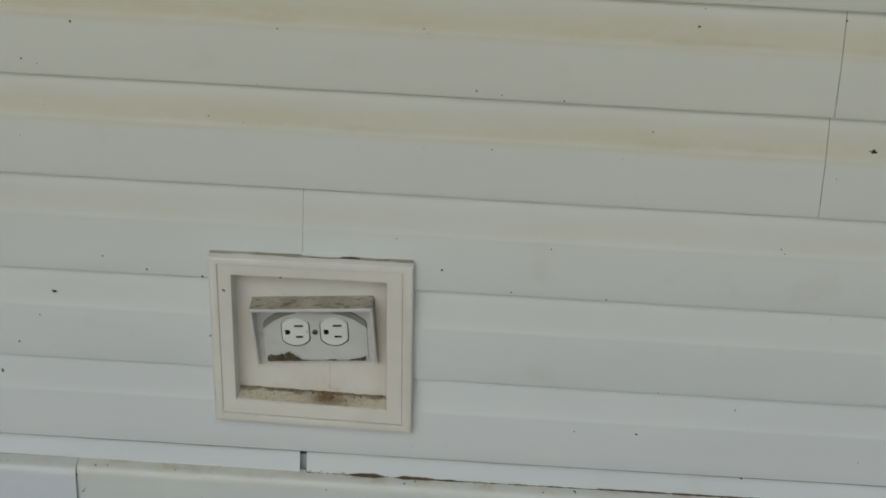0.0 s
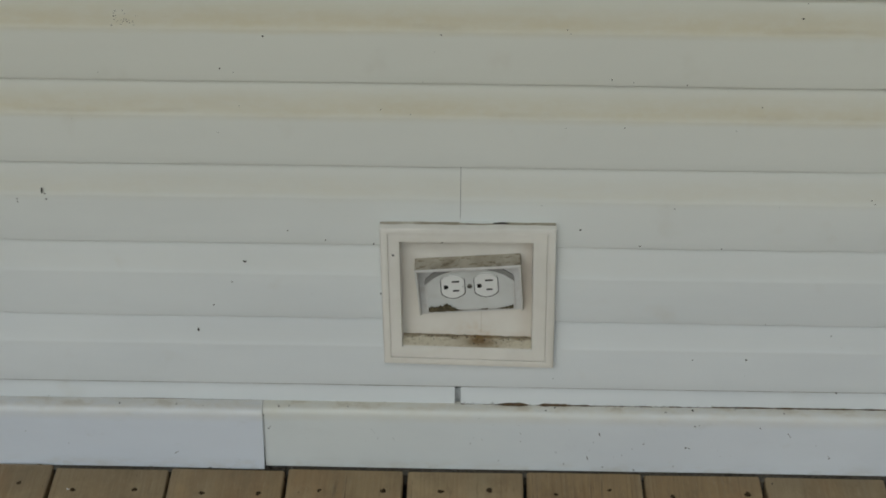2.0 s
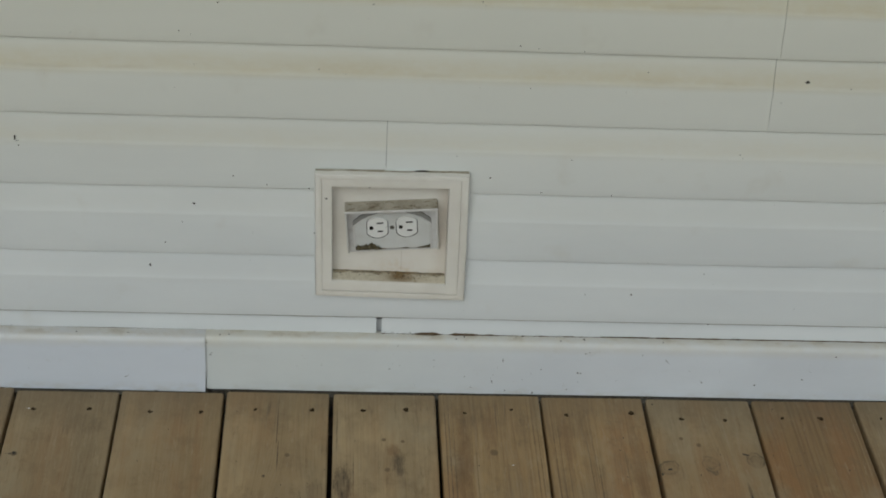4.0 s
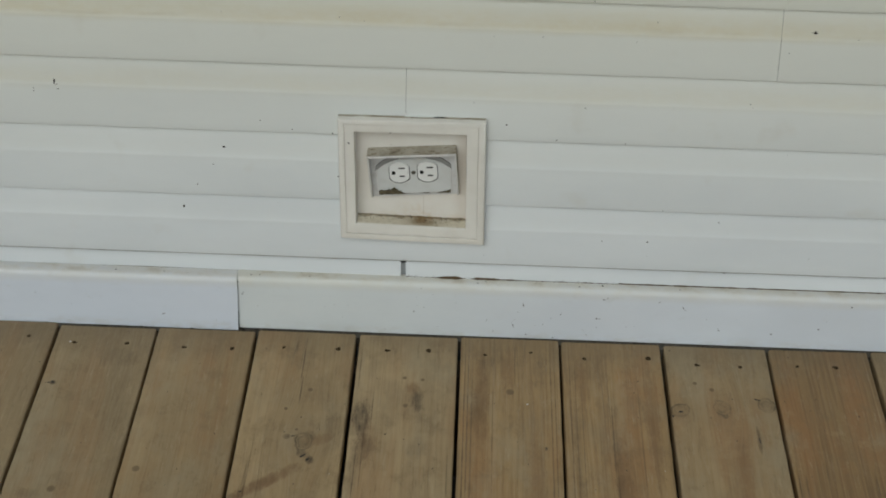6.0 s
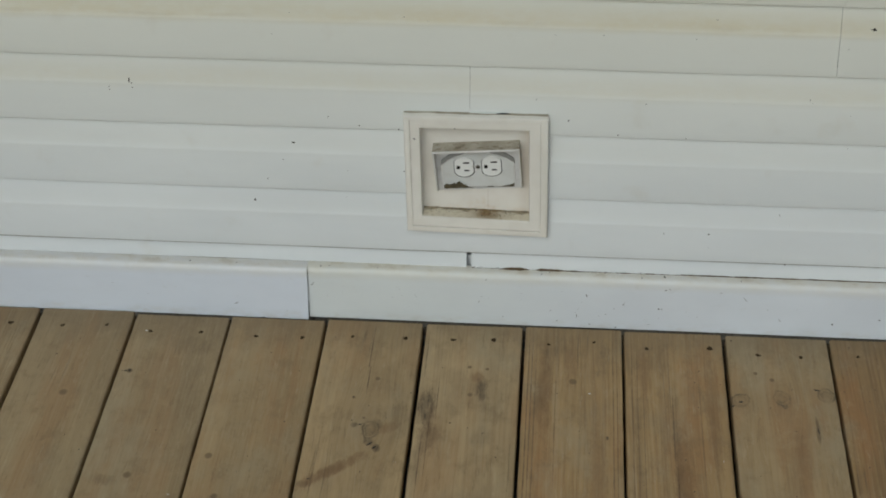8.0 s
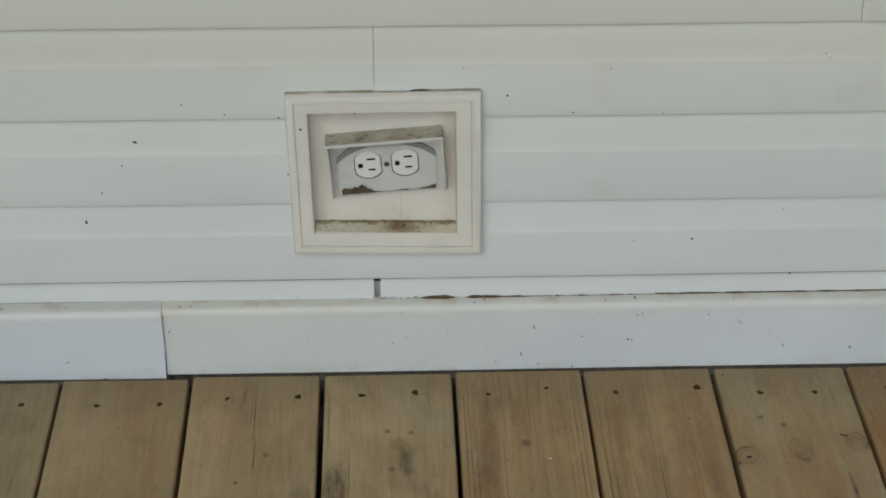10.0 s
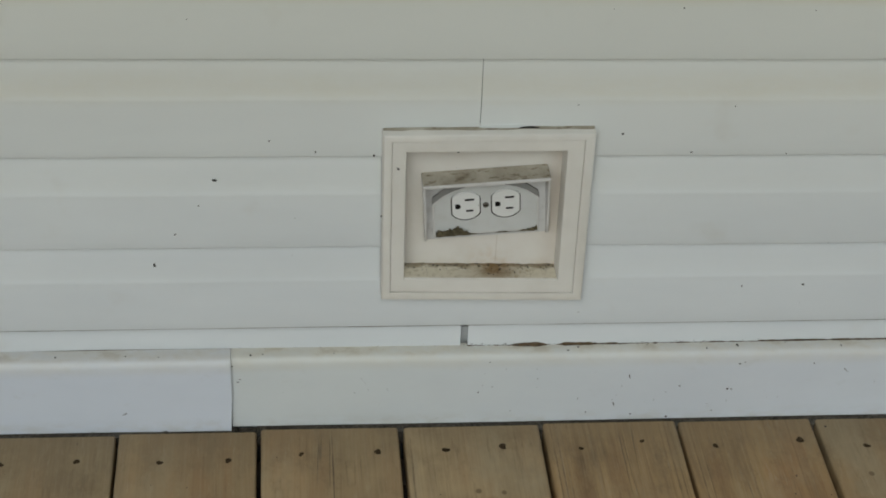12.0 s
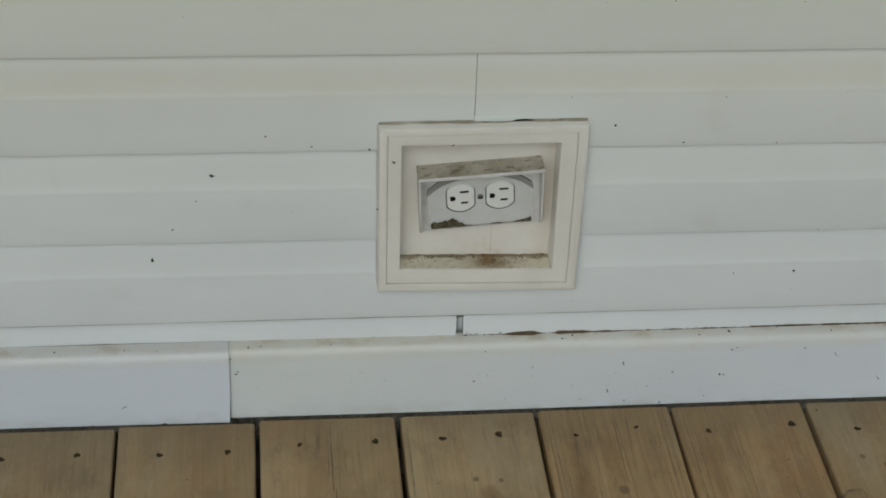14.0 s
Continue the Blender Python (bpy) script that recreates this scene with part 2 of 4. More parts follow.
def plank_material(name, knots=(), stains=(), grain=0.5, warmth=0.5, lines=40.0, mould=0.5, fine=0.5, russet=()):
    """Weathered treated softwood, grain along y. knots: x, y, radius; stains: x, y, radii, strength."""
    g = Graph(name, 0.72)
    seed = g.mul(g.rand, 37.0)
    bend = g.sub(g.noise(g.vec(g.mul(g.x, 6.0), g.mul(g.y, 1.1), seed), 1.0, 2.0), 0.5)
    u = g.add(g.x, g.mul(bend, 0.03))
    core, edge, halo, pit = 0.0, 0.0, 0.0, 0.0
    wobble = g.mul(g.sub(g.noise(g.vec(g.x, g.mul(g.y, 0.7), seed), 36.0, 5.0, 0.65), 0.5), 5.0)
    for kx, ky, r in knots:
        if r < 0.0061:
            # a small dent or pin knot: a plain soft brown spot
            pit = g.math("MAXIMUM", pit, g.ramp(g.add(g.spot(kx, ky, r, r * 1.15), g.mul(wobble, 0.35)), 1.5, 0.1))
            continue
        pull = g.math("EXPONENT", g.mul(g.spot(kx, ky, r * 2.4, r * 5.0), -1.0))
        u = g.sub(u, g.mul(g.mul(g.sub(g.x, kx), pull), 0.9))
        d = g.add(g.spot(kx, ky, r, r * 1.25), g.mul(wobble, g.ramp(g.spot(kx, ky, r, r), 0.0, 1.0, 0.3, 1.0)))
        core = g.math("MAXIMUM", core, g.ramp(d, 1.2, 0.0))
        ring = g.math("MAXIMUM", g.bell(d, 1.0, 0.28), g.mul(g.bell(d, 0.35, 0.12), 0.6))
        edge = g.math("MAXIMUM", edge, g.mul(ring, g.ramp(g.spot(kx, ky, r, r * 1.25), 3.2, 2.0)))
        halo = g.math("MAXIMUM", halo, g.math("EXPONENT", g.mul(g.spot(kx, ky, r * 1.7, r * 2.6), -1.0)))
    fibre = g.noise(g.vec(g.mul(u, 480.0), g.mul(g.y, 10.0), seed), 1.0, 5.0, 0.7)
    streak = g.noise(g.vec(g.mul(u, 85.0), g.mul(g.y, 1.5), seed), 1.0, 5.0, 0.62)
    broad = g.noise(g.vec(g.mul(u, 22.0), g.mul(g.y, 2.4), seed), 1.0, 4.0, 0.6)
    rings = g.noise(g.vec(g.mul(u, lines), g.mul(g.y, 0.5), seed), 1.6, 2.0, 0.45)
    saw = g.math("FRACT", g.mul(rings, 7.0))
    late = g.mul(g.ramp(saw, 0.2, 0.85), g.ramp(saw, 1.0, 0.86))
    col = g.mix(warmth, (0.378, 0.290, 0.168), (0.432, 0.278, 0.118))
    col = g.mix(1.0, col, g.tint, "MULTIPLY")
    col = g.mix(g.ramp(broad, 0.38, 0.66, 0.0, 0.5), col, g.mix(warmth, (0.250, 0.188, 0.106), (0.270, 0.165, 0.068)))
    col = g.mix(g.ramp(streak, 0.50, 0.70, 0.0, 0.34 * fine), col, (0.215, 0.145, 0.070))
    col = g.mix(g.ramp(streak, 0.46, 0.32, 0.0, 0.36 * fine), col, (0.450, 0.362, 0.240))
    col = g.mix(g.mul(late, g.mul(grain, g.ramp(fibre, 0.35, 0.65, 1.0, 0.45))), col, (0.190, 0.110, 0.046))
    col = g.mix(g.ramp(fibre, 0.50, 0.68, 0.0, 0.10 + 0.16 * fine), col, (0.46, 0.38, 0.26))
    col = g.mix(g.ramp(fibre, 0.50, 0.34, 0.0, 0.07 + 0.14 * fine), col, (0.165, 0.112, 0.058))
    # reddish heartwood in long patches
    heart = g.noise(g.vec(g.mul(u, 20.0), g.mul(g.y, 3.2), g.add(seed, 11.0)), 1.0, 4.0, 0.6)
    col = g.mix(g.ramp(heart, 0.46, 0.66, 0.0, 0.25 + 0.35 * warmth), col, (0.300, 0.150, 0.055))
    # silver-grey weathering in patches
    wear = g.noise(g.vec(g.x, g.mul(g.y, 0.45), seed), 11.0, 6.0, 0.68)
    col = g.mix(g.ramp(wear, 0.46, 0.68, 0.0, 0.5), col, (0.375, 0.315, 0.210))
    blotch = g.noise(g.vec(g.x, g.mul(g.y, 0.8), g.add(seed, 7.0)), 26.0, 6.0, 0.7)
    col = g.mix(g.ramp(blotch, 0.50, 0.70, 0.0, 0.42), col, (0.190, 0.130, 0.064))
    scuff = g.noise(g.vec(g.mul(u, 150.0), g.mul(g.y, 20.0), g.add(seed, 21.0)), 1.0, 6.0, 0.75)
    col = g.mix(g.ramp(scuff, 0.54, 0.70, 0.0, 0.40), col, (0.165, 0.112, 0.056))
    col = g.mix(g.ramp(scuff, 0.44, 0.30, 0.0, 0.40), col, (0.470, 0.380, 0.250))
    col = g.mix(g.ramp(blotch, 0.46, 0.28, 0.0, 0.35), col, (0.440, 0.325, 0.180))
    # mildew: fine dark dashes along the grain, in patches
    patch = g.ramp(g.noise(g.vec(g.x, g.mul(g.y, 0.6), g.add(seed, 5.0)), 14.0, 4.0, 0.65), 0.48, 0.68)
    dash = g.ramp(g.noise(g.vec(g.mul(u, 260.0), g.mul(g.y, 28.0), g.add(seed, 2.0)), 1.0, 4.0, 0.7), 0.44, 0.62)
    col = g.mix(g.mul(g.mul(patch, g.add(g.mul(dash, 0.30), 0.4)), g.mul(mould, 0.7)), col, (0.150, 0.112, 0.066))
    # darker towards the cut end by the wall, with a ragged border
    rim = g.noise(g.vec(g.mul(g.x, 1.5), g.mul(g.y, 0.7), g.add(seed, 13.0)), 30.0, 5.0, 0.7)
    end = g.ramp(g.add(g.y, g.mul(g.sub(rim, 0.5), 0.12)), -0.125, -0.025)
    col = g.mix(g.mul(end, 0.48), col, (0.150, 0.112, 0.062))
    # drying checks
    line = g.noise(g.vec(g.mul(u, 55.0), g.mul(g.y, 0.8), g.add(seed, 9.0)), 1.0, 2.0)
    check = g.mul(g.bell(line, 0.5, 0.006), g.ramp(g.noise(g.vec(g.mul(g.x, 14.0), g.mul(g.y, 5.0), g.add(seed, 3.0)), 1.0, 2.0), 0.60, 0.67))
    col = g.mix(g.mul(check, 0.4), col, (0.075, 0.050, 0.03))
    if knots:
        col = g.mix(g.mul(pit, 0.75), col, (0.125, 0.082, 0.040))
        col = g.mix(g.mul(halo, 0.32), col, (0.225, 0.142, 0.066))
        col = g.mix(g.mul(core, g.ramp(blotch, 0.40, 0.62, 0.12, 0.42)), col, (0.150, 0.110, 0.058))
        col = g.mix(g.mul(edge, g.ramp(blotch, 0.38, 0.6, 0.15, 0.90)), col, (0.085, 0.064, 0.036))
    ragged = g.mul(g.sub(g.noise(g.vec(g.mul(g.x, 2.0), g.mul(g.y, 0.8), 0.0), 55.0, 6.0, 0.75), 0.5), 3.6)
    for sx, sy, rx, ry, st in stains:
        d = g.add(g.spot(sx, sy, rx, ry), ragged)
        col = g.mix(g.mul(g.ramp(d, 1.5, -0.2), g.add(g.mul(dash, st * 0.40), st * 0.70)), col, (0.088, 0.061, 0.034))
    for sx, sy, rx, ry, lean, st in russet:
        along = g.sub(g.x, sx)
        drop = g.sub(g.sub(g.y, sy), g.mul(along, lean))
        d = g.add(g.add(g.mul(g.mul(along, along), 1.0 / (rx * rx)), g.mul(g.mul(drop, drop), 1.0 / (ry * ry))), g.mul(ragged, 0.8))
        col = g.mix(g.mul(g.ramp(d, 1.4, -0.2), st), col, (0.165, 0.086, 0.034))
    g.bump(g.sub(g.add(g.add(g.mul(fibre, 0.4 + 0.4 * fine), g.mul(late, -0.4 * grain)), g.mul(streak, 0.5)), g.mul(check, 1.5)), 0.0014, 0.6)
    return g.done(col, g.ramp(wear, 0.35, 0.65, 0.60, 0.78))


def plain_material(name, colour, rough=0.7, metallic=0.0, scale=60.0, vary=0.25):
    g = Graph(name, rough, metallic)
    n = g.noise(g.place, scale, 4.0, 0.6)
    g.bump(n, 0.0008, 0.4)
    return g.done(g.mix(g.ramp(n, 0.3, 0.7), tuple(c * (1 - vary) for c in colour), colour))


def ground_material():
    g = Graph("grass_ground", 0.9)
    n = g.noise(g.place, 3.0, 6.0, 0.7)
    return g.done(g.mix(g.ramp(n, 0.35, 0.7), (0.05, 0.075, 0.025), (0.10, 0.11, 0.05)))


SIDING = siding_material()
SKIRT_OLD = skirt_material("white_skirt_trim", (0.66, 0.70, 0.755), 0.85, (0.645, 0.682, 0.69))
SKIRT_NEW = skirt_material("newer_white_skirt_trim", (0.635, 0.68, 0.757), 0.75)
SHEATH = plain_material("wall_sheathing", (0.10, 0.10, 0.10), 0.9)
CREAM = plastic_material("cream_vinyl_block", (0.752, 0.733, 0.682), 0.10, (0.52, 0.43, 0.31))
BACKING = backing_material()
LEDGE = grime_material()
SILL = sill_material()
DULL = plastic_material("dirty_grey_cover_base", (0.60, 0.60, 0.595), 0.30, (0.28, 0.225, 0.17), 0.55, 70.0)
DIRT_SHADE = plastic_material("grey_shoulder_dirt_shade", (0.245, 0.243, 0.235), 0.35, (0.17, 0.15, 0.115), 0.7, 90.0)
RIM = plastic_material("hood_rim_plastic", (0.64, 0.635, 0.62), 0.22, (0.36, 0.31, 0.23), 0.4, 70.0)
PANEL = plastic_material("pale_grey_plastic", (0.60, 0.612, 0.60), 0.12, (0.36, 0.32, 0.25), 0.4, 55.0)
WHITE = plastic_material("white_nylon", (0.76, 0.765, 0.75), 0.05, (0.45, 0.40, 0.30), 0.3, 60.0)
SLOT = plain_material("dark_slot", (0.015, 0.013, 0.012), 0.8)
STEEL = plain_material("dull_screw_steel", (0.25, 0.24, 0.22), 0.45, 0.8)
SLOT.node_tree.nodes["Principled BSDF"].inputs["Specular IOR Level"].default_value = 0.08
RUST = plain_material("rusty_sunken_screw", (0.078, 0.055, 0.032), 0.95, 0.0, 330.0, 0.7)
RUST.node_tree.nodes["Principled BSDF"].inputs["Specular IOR Level"].default_value = 0.05
DIRT = plain_material("brown_dirt", (0.135, 0.092, 0.05), 0.95, 0.0, 250.0, 0.6)
NEST = plain_material("dry_nest_dirt", (0.140, 0.116, 0.066), 0.95, 0.0, 260.0, 0.6)
LITTER = plain_material("grey_brown_litter", (0.11, 0.098, 0.078), 0.95, 0.0, 300.0, 0.65)
LAPSHADE = plain_material("grey_lap_shade", (0.25, 0.24, 0.21), 0.9, 0.0, 120.0, 0.5)
SPECK = plain_material("dark_specks", (0.035, 0.03, 0.025), 0.8)
FLASH = plain_material("grey_flashing", (0.13, 0.14, 0.15), 0.5, 0.3)
JOIST = plain_material("dark_damp_joist", (0.07, 0.055, 0.04), 0.9)
GROUND = ground_material()
CEILING_PAINT = plain_material("added_ceiling_paint", (0.75, 0.75, 0.72), 0.7, 0.0, 8.0, 0.06)


# ---- mesh helpers ----
def mesh_of(bm, name, material, smooth=False):
    bmesh.ops.recalc_face_normals(bm, faces=bm.faces)
    me = bpy.data.meshes.new(name)
    bm.to_mesh(me)
    bm.free()
    me.materials.append(material)
    if smooth:
        me.polygons.foreach_set("use_smooth", [True] * len(me.polygons))
        me.set_sharp_from_angle(angle=radians(38))
    return me


def part(name, bm, material, parent=None, label="", smooth=False):
    ob = new(name, mesh_of(bm, name, material, smooth))
    if parent is not None:
        ob.parent = parent
    return tagged(ob, label)


def box(lo, hi, bevel=0.0, segments=2):
    bm = bmesh.new()
    m = Matrix.LocRotScale([(a + b) / 2 for a, b in zip(lo, hi)], None, [b - a for a, b in zip(lo, hi)])
    bmesh.ops.create_cube(bm, size=1.0, matrix=m)
    if bevel:
        bmesh.ops.bevel(bm, geom=bm.edges[:], offset=bevel, segments=segments, affect="EDGES", profile=0.5)
    return bm


def sweep(bm, rings, close_ring=True, caps=False):
    """Quads between rings of equally many points."""
    rows = [[bm.verts.new(p) for p in ring] for ring in rings]
    n = len(rows[0])
    for a, b in zip(rows, rows[1:]):
        for i in range(n if close_ring else n - 1):
            j = (i + 1) % n
            bm.faces.new((a[i], a[j], b[j], b[i]))
    if caps:
        bm.faces.new(rows[0])
        bm.faces.new(rows[-1])
    return bm


def prism(outline, y_back, y_front, bevel=0.0):
    """A plate from an outline of (x, z), from y_back forward to y_front."""
    bm = bmesh.new()
    cx = sum(p[0] for p in outline) / len(outline)
    cz = sum(p[1] for p in outline) / len(outline)

    def ring(y, inset):
        out = []
        for x, z in outline:
            d = math.hypot(x - cx, z - cz)
            k = max(0.0, 1 - inset / d)
            out.append((cx + (x - cx) * k, y, cz + (z - cz) * k))
        return out

    rings = [ring(y_back, 0), ring(y_front + bevel, 0)]
    if bevel:
        rings.append(ring(y_front, bevel))
    return sweep(bm, rings, caps=True)


def rounded(w, h, r, n=4, cx=0.0, cz=0.0):
    pts = []
    for sx, sz, a0 in ((1, 1, 0), (-1, 1, 90), (-1, -1, 180), (1, -1, 270)):
        for i in range(n + 1):
            a = radians(a0 + 90 * i / n)
            pts.append((cx + sx * (w / 2 - r) + r * math.cos(a), cz + sz * (h / 2 - r) + r * math.sin(a)))
    return pts


AX, AZ, AY = Vector((1, 0, 0)), Vector((0, 0, 1)), Vector((0, 1, 0))


# ---- the wall and its siding ----
wall = part("wall_north", box((-4, 0.012, -0.55), (4, 0.16, 2.495)), SHEATH)
tagged(wall, "white house wall clad in dutch-lap vinyl siding", "wall", kind="structure")

# lap profile from the butt edge up: (height, y)
LAP = [(0.0005, 0.001), (0.0, -0.0088), (0.0008, -0.0102), (0.003, -0.0107), (0.020, -0.0104), (0.040, -0.0100), (0.0590, -0.0097),
       (0.0612, -0.0094), (0.0630, -0.0089), (0.0665, -0.0079), (0.0750, -0.0067), (0.0850, -0.0054), (0.0950, -0.0041), (0.1020, -0.0028), (0.1060, -0.0018), (0.1140, -0.0016)]
HOLE = (0.044, 0.214, 0.166, 0.336)        # cut in the siding behind the mounting block: x0, x1, z0, z1


def siding_panel(course, x0, x1, lean0=0.0, lean1=0.0, proud=0.0, step=0.05):
    """One length of one course; lean: how far an end slants to the left from bottom to top."""
    bm = bmesh.new()
    z0 = BUTT + course * COURSE + {-1: 0.0053, -2: -0.0020}.get(course, 0.0)
    squash = 0.935 if course == -1 else 0.984
    n = max(2, int(round((x1 - x0) / step)))
    stations = [i / n for i in range(n + 1)]
    if -1 <= course <= 1:
        stations += [(x - x0) / (x1 - x0) for x in HOLE[:2] if x0 < x < x1]
    rings = []
    for f in sorted(stations):
        ring = []
        for h, y in LAP:
            k = min(1.0, h / COURSE)
            x = x0 - lean0 * k + (x1 - lean1 * k - x0 + lean0 * k) * f
            wave = 0.0008 * noise.noise((x * 2.3, course * 7.1, h * 9.0)) + 0.0003 * noise.noise((x * 9.0, course * 3.3, 4.0))
            sag = 0.0008 * noise.noise((x * 1.4, course * 5.7, 9.0))
            ring.append((x, y - proud + wave, z0 + h * squash + sag))
        rings.append(ring)
    sweep(bm, rings, close_ring=False)
    inside = []
    for face in bm.faces:
        c = face.calc_center_median()
        if HOLE[0] < c.x < HOLE[1] and HOLE[2] < c.z < HOLE[3]:
            inside.append(face)
    bmesh.ops.delete(bm, geom=inside, context="FACES")
    # thickness at both ends
    for ring in (rings[0], rings[-1]):
        if HOLE[0] < ring[0][0] < HOLE[1] and course == 0:
            continue
        ring = [p for p in ring if not (HOLE[0] < p[0] < HOLE[1] and HOLE[2] < p[2] < HOLE[3])]
        front = [bm.verts.new(p) for p in ring]
        back = [bm.verts.new((p[0], p[1] + 0.0015, p[2])) for p in ring]
        for a, b, c, d in zip(front, front[1:], back[1:], back):
            bm.faces.new((a, b, c, d))
    return part("siding_panel", bm, SIDING, wall, smooth=True)


JOINTS = {-2: [(0.1175, 0.0, 0.0072), (0.419, 0.0, 0.0001)], -1: [(-1.9, 0, 0.0003)], 0: [(0.1180, 0.0, 0.0005)], 1: [(0.1180, 0.0, 0.0005)],
          2: [(0.5962, 0.0028, 0.0005)], 3: [(0.5955, 0.0020, 0.0005)], 4: [(0.001, 0.0, 0.0004)], 5: [(0.001, 0.0, 0.0004)]}
for course in range(-2, 22):
    edges = JOINTS.get(course, [(random.uniform(-2.5, 2.5), 0.0, 0.0004)])
    left, lean = -4.0, 0.0
    for n, (x, slant, gap) in enumerate(edges):
        siding_panel(course, left, x - gap / 2, lean, slant, 0.0007 * (n % 2), 0.04 if course < 6 else 0.4)
        left, lean = x + gap / 2, slant
    siding_panel(course, left, 4.0, lean, 0.0, 0.0007 * (len(edges) % 2), 0.04 if course < 6 else 0.4)


part("nail_flange", box((0.08, 0.0065, 0.066), (0.16, 0.0082, 0.1003)), SIDING, wall, "pale nailing flange seen in the gap between two panels")

# unseen ceiling, added to cut the overhead sky light on wall and deck
ceiling = part("ceiling", box((-4.2, -1.5, 2.50), (4.2, 0.2, 2.62)), CEILING_PAINT)
tagged(ceiling, "unseen plain white ceiling added above the deck to block light from overhead", "ceiling", kind="structure")

# ---- skirt trim over the foot of the siding ----
def skirt(name, x0, x1, out, z_foot, material, label, flare=0.0):
    """Bent metal trim: sloping top ledge, rounded bend, flat face with a hemmed foot."""
    bm = bmesh.new()
    prof = [(-0.0030, 0.0876), (-0.0100, 0.0866), (-0.0160, 0.0850), (-0.0192, 0.0820), (-0.0206, 0.0772), (-0.0210, 0.0722), (-0.0212, 0.0500),
            (-0.0214, 0.0250), (-0.0216, z_foot + 0.003), (-0.0219, z_foot), (-0.0200, z_foot - 0.0004), (-0.0196, 0.0300), (-0.0190, 0.0758), (-0.0100, 0.0845)]
    n = int((x1 - x0) / 0.05)
    rings = []
    for i in range(n + 1):
        x = x0 + (x1 - x0) * i / n
        wave = 0.0010 * noise.noise((x * 2.0, out * 300, 1.0))
        end = math.exp(-((x - x1) / 0.10) ** 2) * flare
        rings.append([(x + (0.0012 * math.sin(30 * z) if i == n and flare else 0.0), y - out + wave * (0.09 - z) / 0.05 - end * (0.085 - z) / 0.085,
                       z + 0.0007 * noise.noise((x * 1.7, 3.0, out * 90))) for y, z in prof])
    sweep(bm, rings, caps=True)
    ob = part(name, bm, material, None, label, smooth=True)
    return tagged(ob, category="trim", kind="structure")


skirt("trim", -0.1145, 4.0, 0.0, -0.0015, SKIRT_OLD, "older white metal skirt trim, dirt-stained along its top bend")
skirt("trim", -4.0, -0.1155, 0.0034, -0.0030, SKIRT_NEW, "newer bluish-white metal skirt trim lapped over its neighbour", 0.0015)
flashing = part("flashing", box((-4, -0.012, -0.06), (4, -0.004, 0.02)), FLASH, None, "dark grey metal flashing behind the deck edge")
tagged(flashing, category="flashing", kind="structure")

# ---- the deck ----
PITCH, WIDE, THICK, EDGE = 0.1428, 0.1366, 0.026, -0.0266
# middles of the gaps between boards, the boards not being of one width
GAPS = {-5: -0.653, -4: -0.511, -3: -0.370, -2: -0.229, -1: -0.0875, 0: 0.0555, 1: 0.1990, 2: 0.3415, 3: 0.4855, 4: 0.6340, 5: 0.7780}
deck = new("floor")
tagged(deck, "weathered brown treated-wood deck of separate boards", "deck", kind="structure")


def plank_mesh():
    bm = bmesh.new()
    r, w = 0.0032, WIDE / 2
    sect = [(-w, -THICK), (-w, -r)] + [(-w + r - r * math.cos(radians(a)), -r + r * math.sin(radians(a))) for a in (30, 60, 90)]
    sect += [(w - r + r * math.sin(radians(a)), -r + r * math.cos(radians(a))) for a in (0, 30, 60, 90)] + [(w, -THICK)]
    rings = []
    for y, s in [(0.0, 0.0022), (-0.0020, 0.0)] + [(-0.02 - 0.03 * i, 0.0) for i in range(34)] + [(-1.7, 0.0), (-3.4, 0.0)]:
        worn = [0.0007 * noise.noise((side, y * 23, 4.0)) + 0.0004 * noise.noise((side, y * 71, 8.0)) for side in (3.0, 9.0)]
        rings.append([(x * (1 - s / w) + worn[x > 0], y, z - (s if z > -0.01 else 0.0)) for x, z in sect])
    sweep(bm, rings, caps=True)
    return mesh_of(bm, "plank", PLAIN_PLANK, True)


def screw_mesh():
    bm = bmesh.new()
    n = 11
    rings = []
    for r, z in ((0.0033, -0.001), (0.0033, 0.0002), (0.0024, 0.0005), (0.0013, 0.0002)):
        rings.append([(r * (1 + 0.30 * math.sin(2 * i + 1) + 0.22 * math.sin(5 * i)) * math.cos(2 * math.pi * i / n), 1.15 * r * math.sin(2 * math.pi * i / n), z) for i in range(n)])
    sweep(bm, rings, caps=True)
    return mesh_of(bm, "screw", RUST, False)


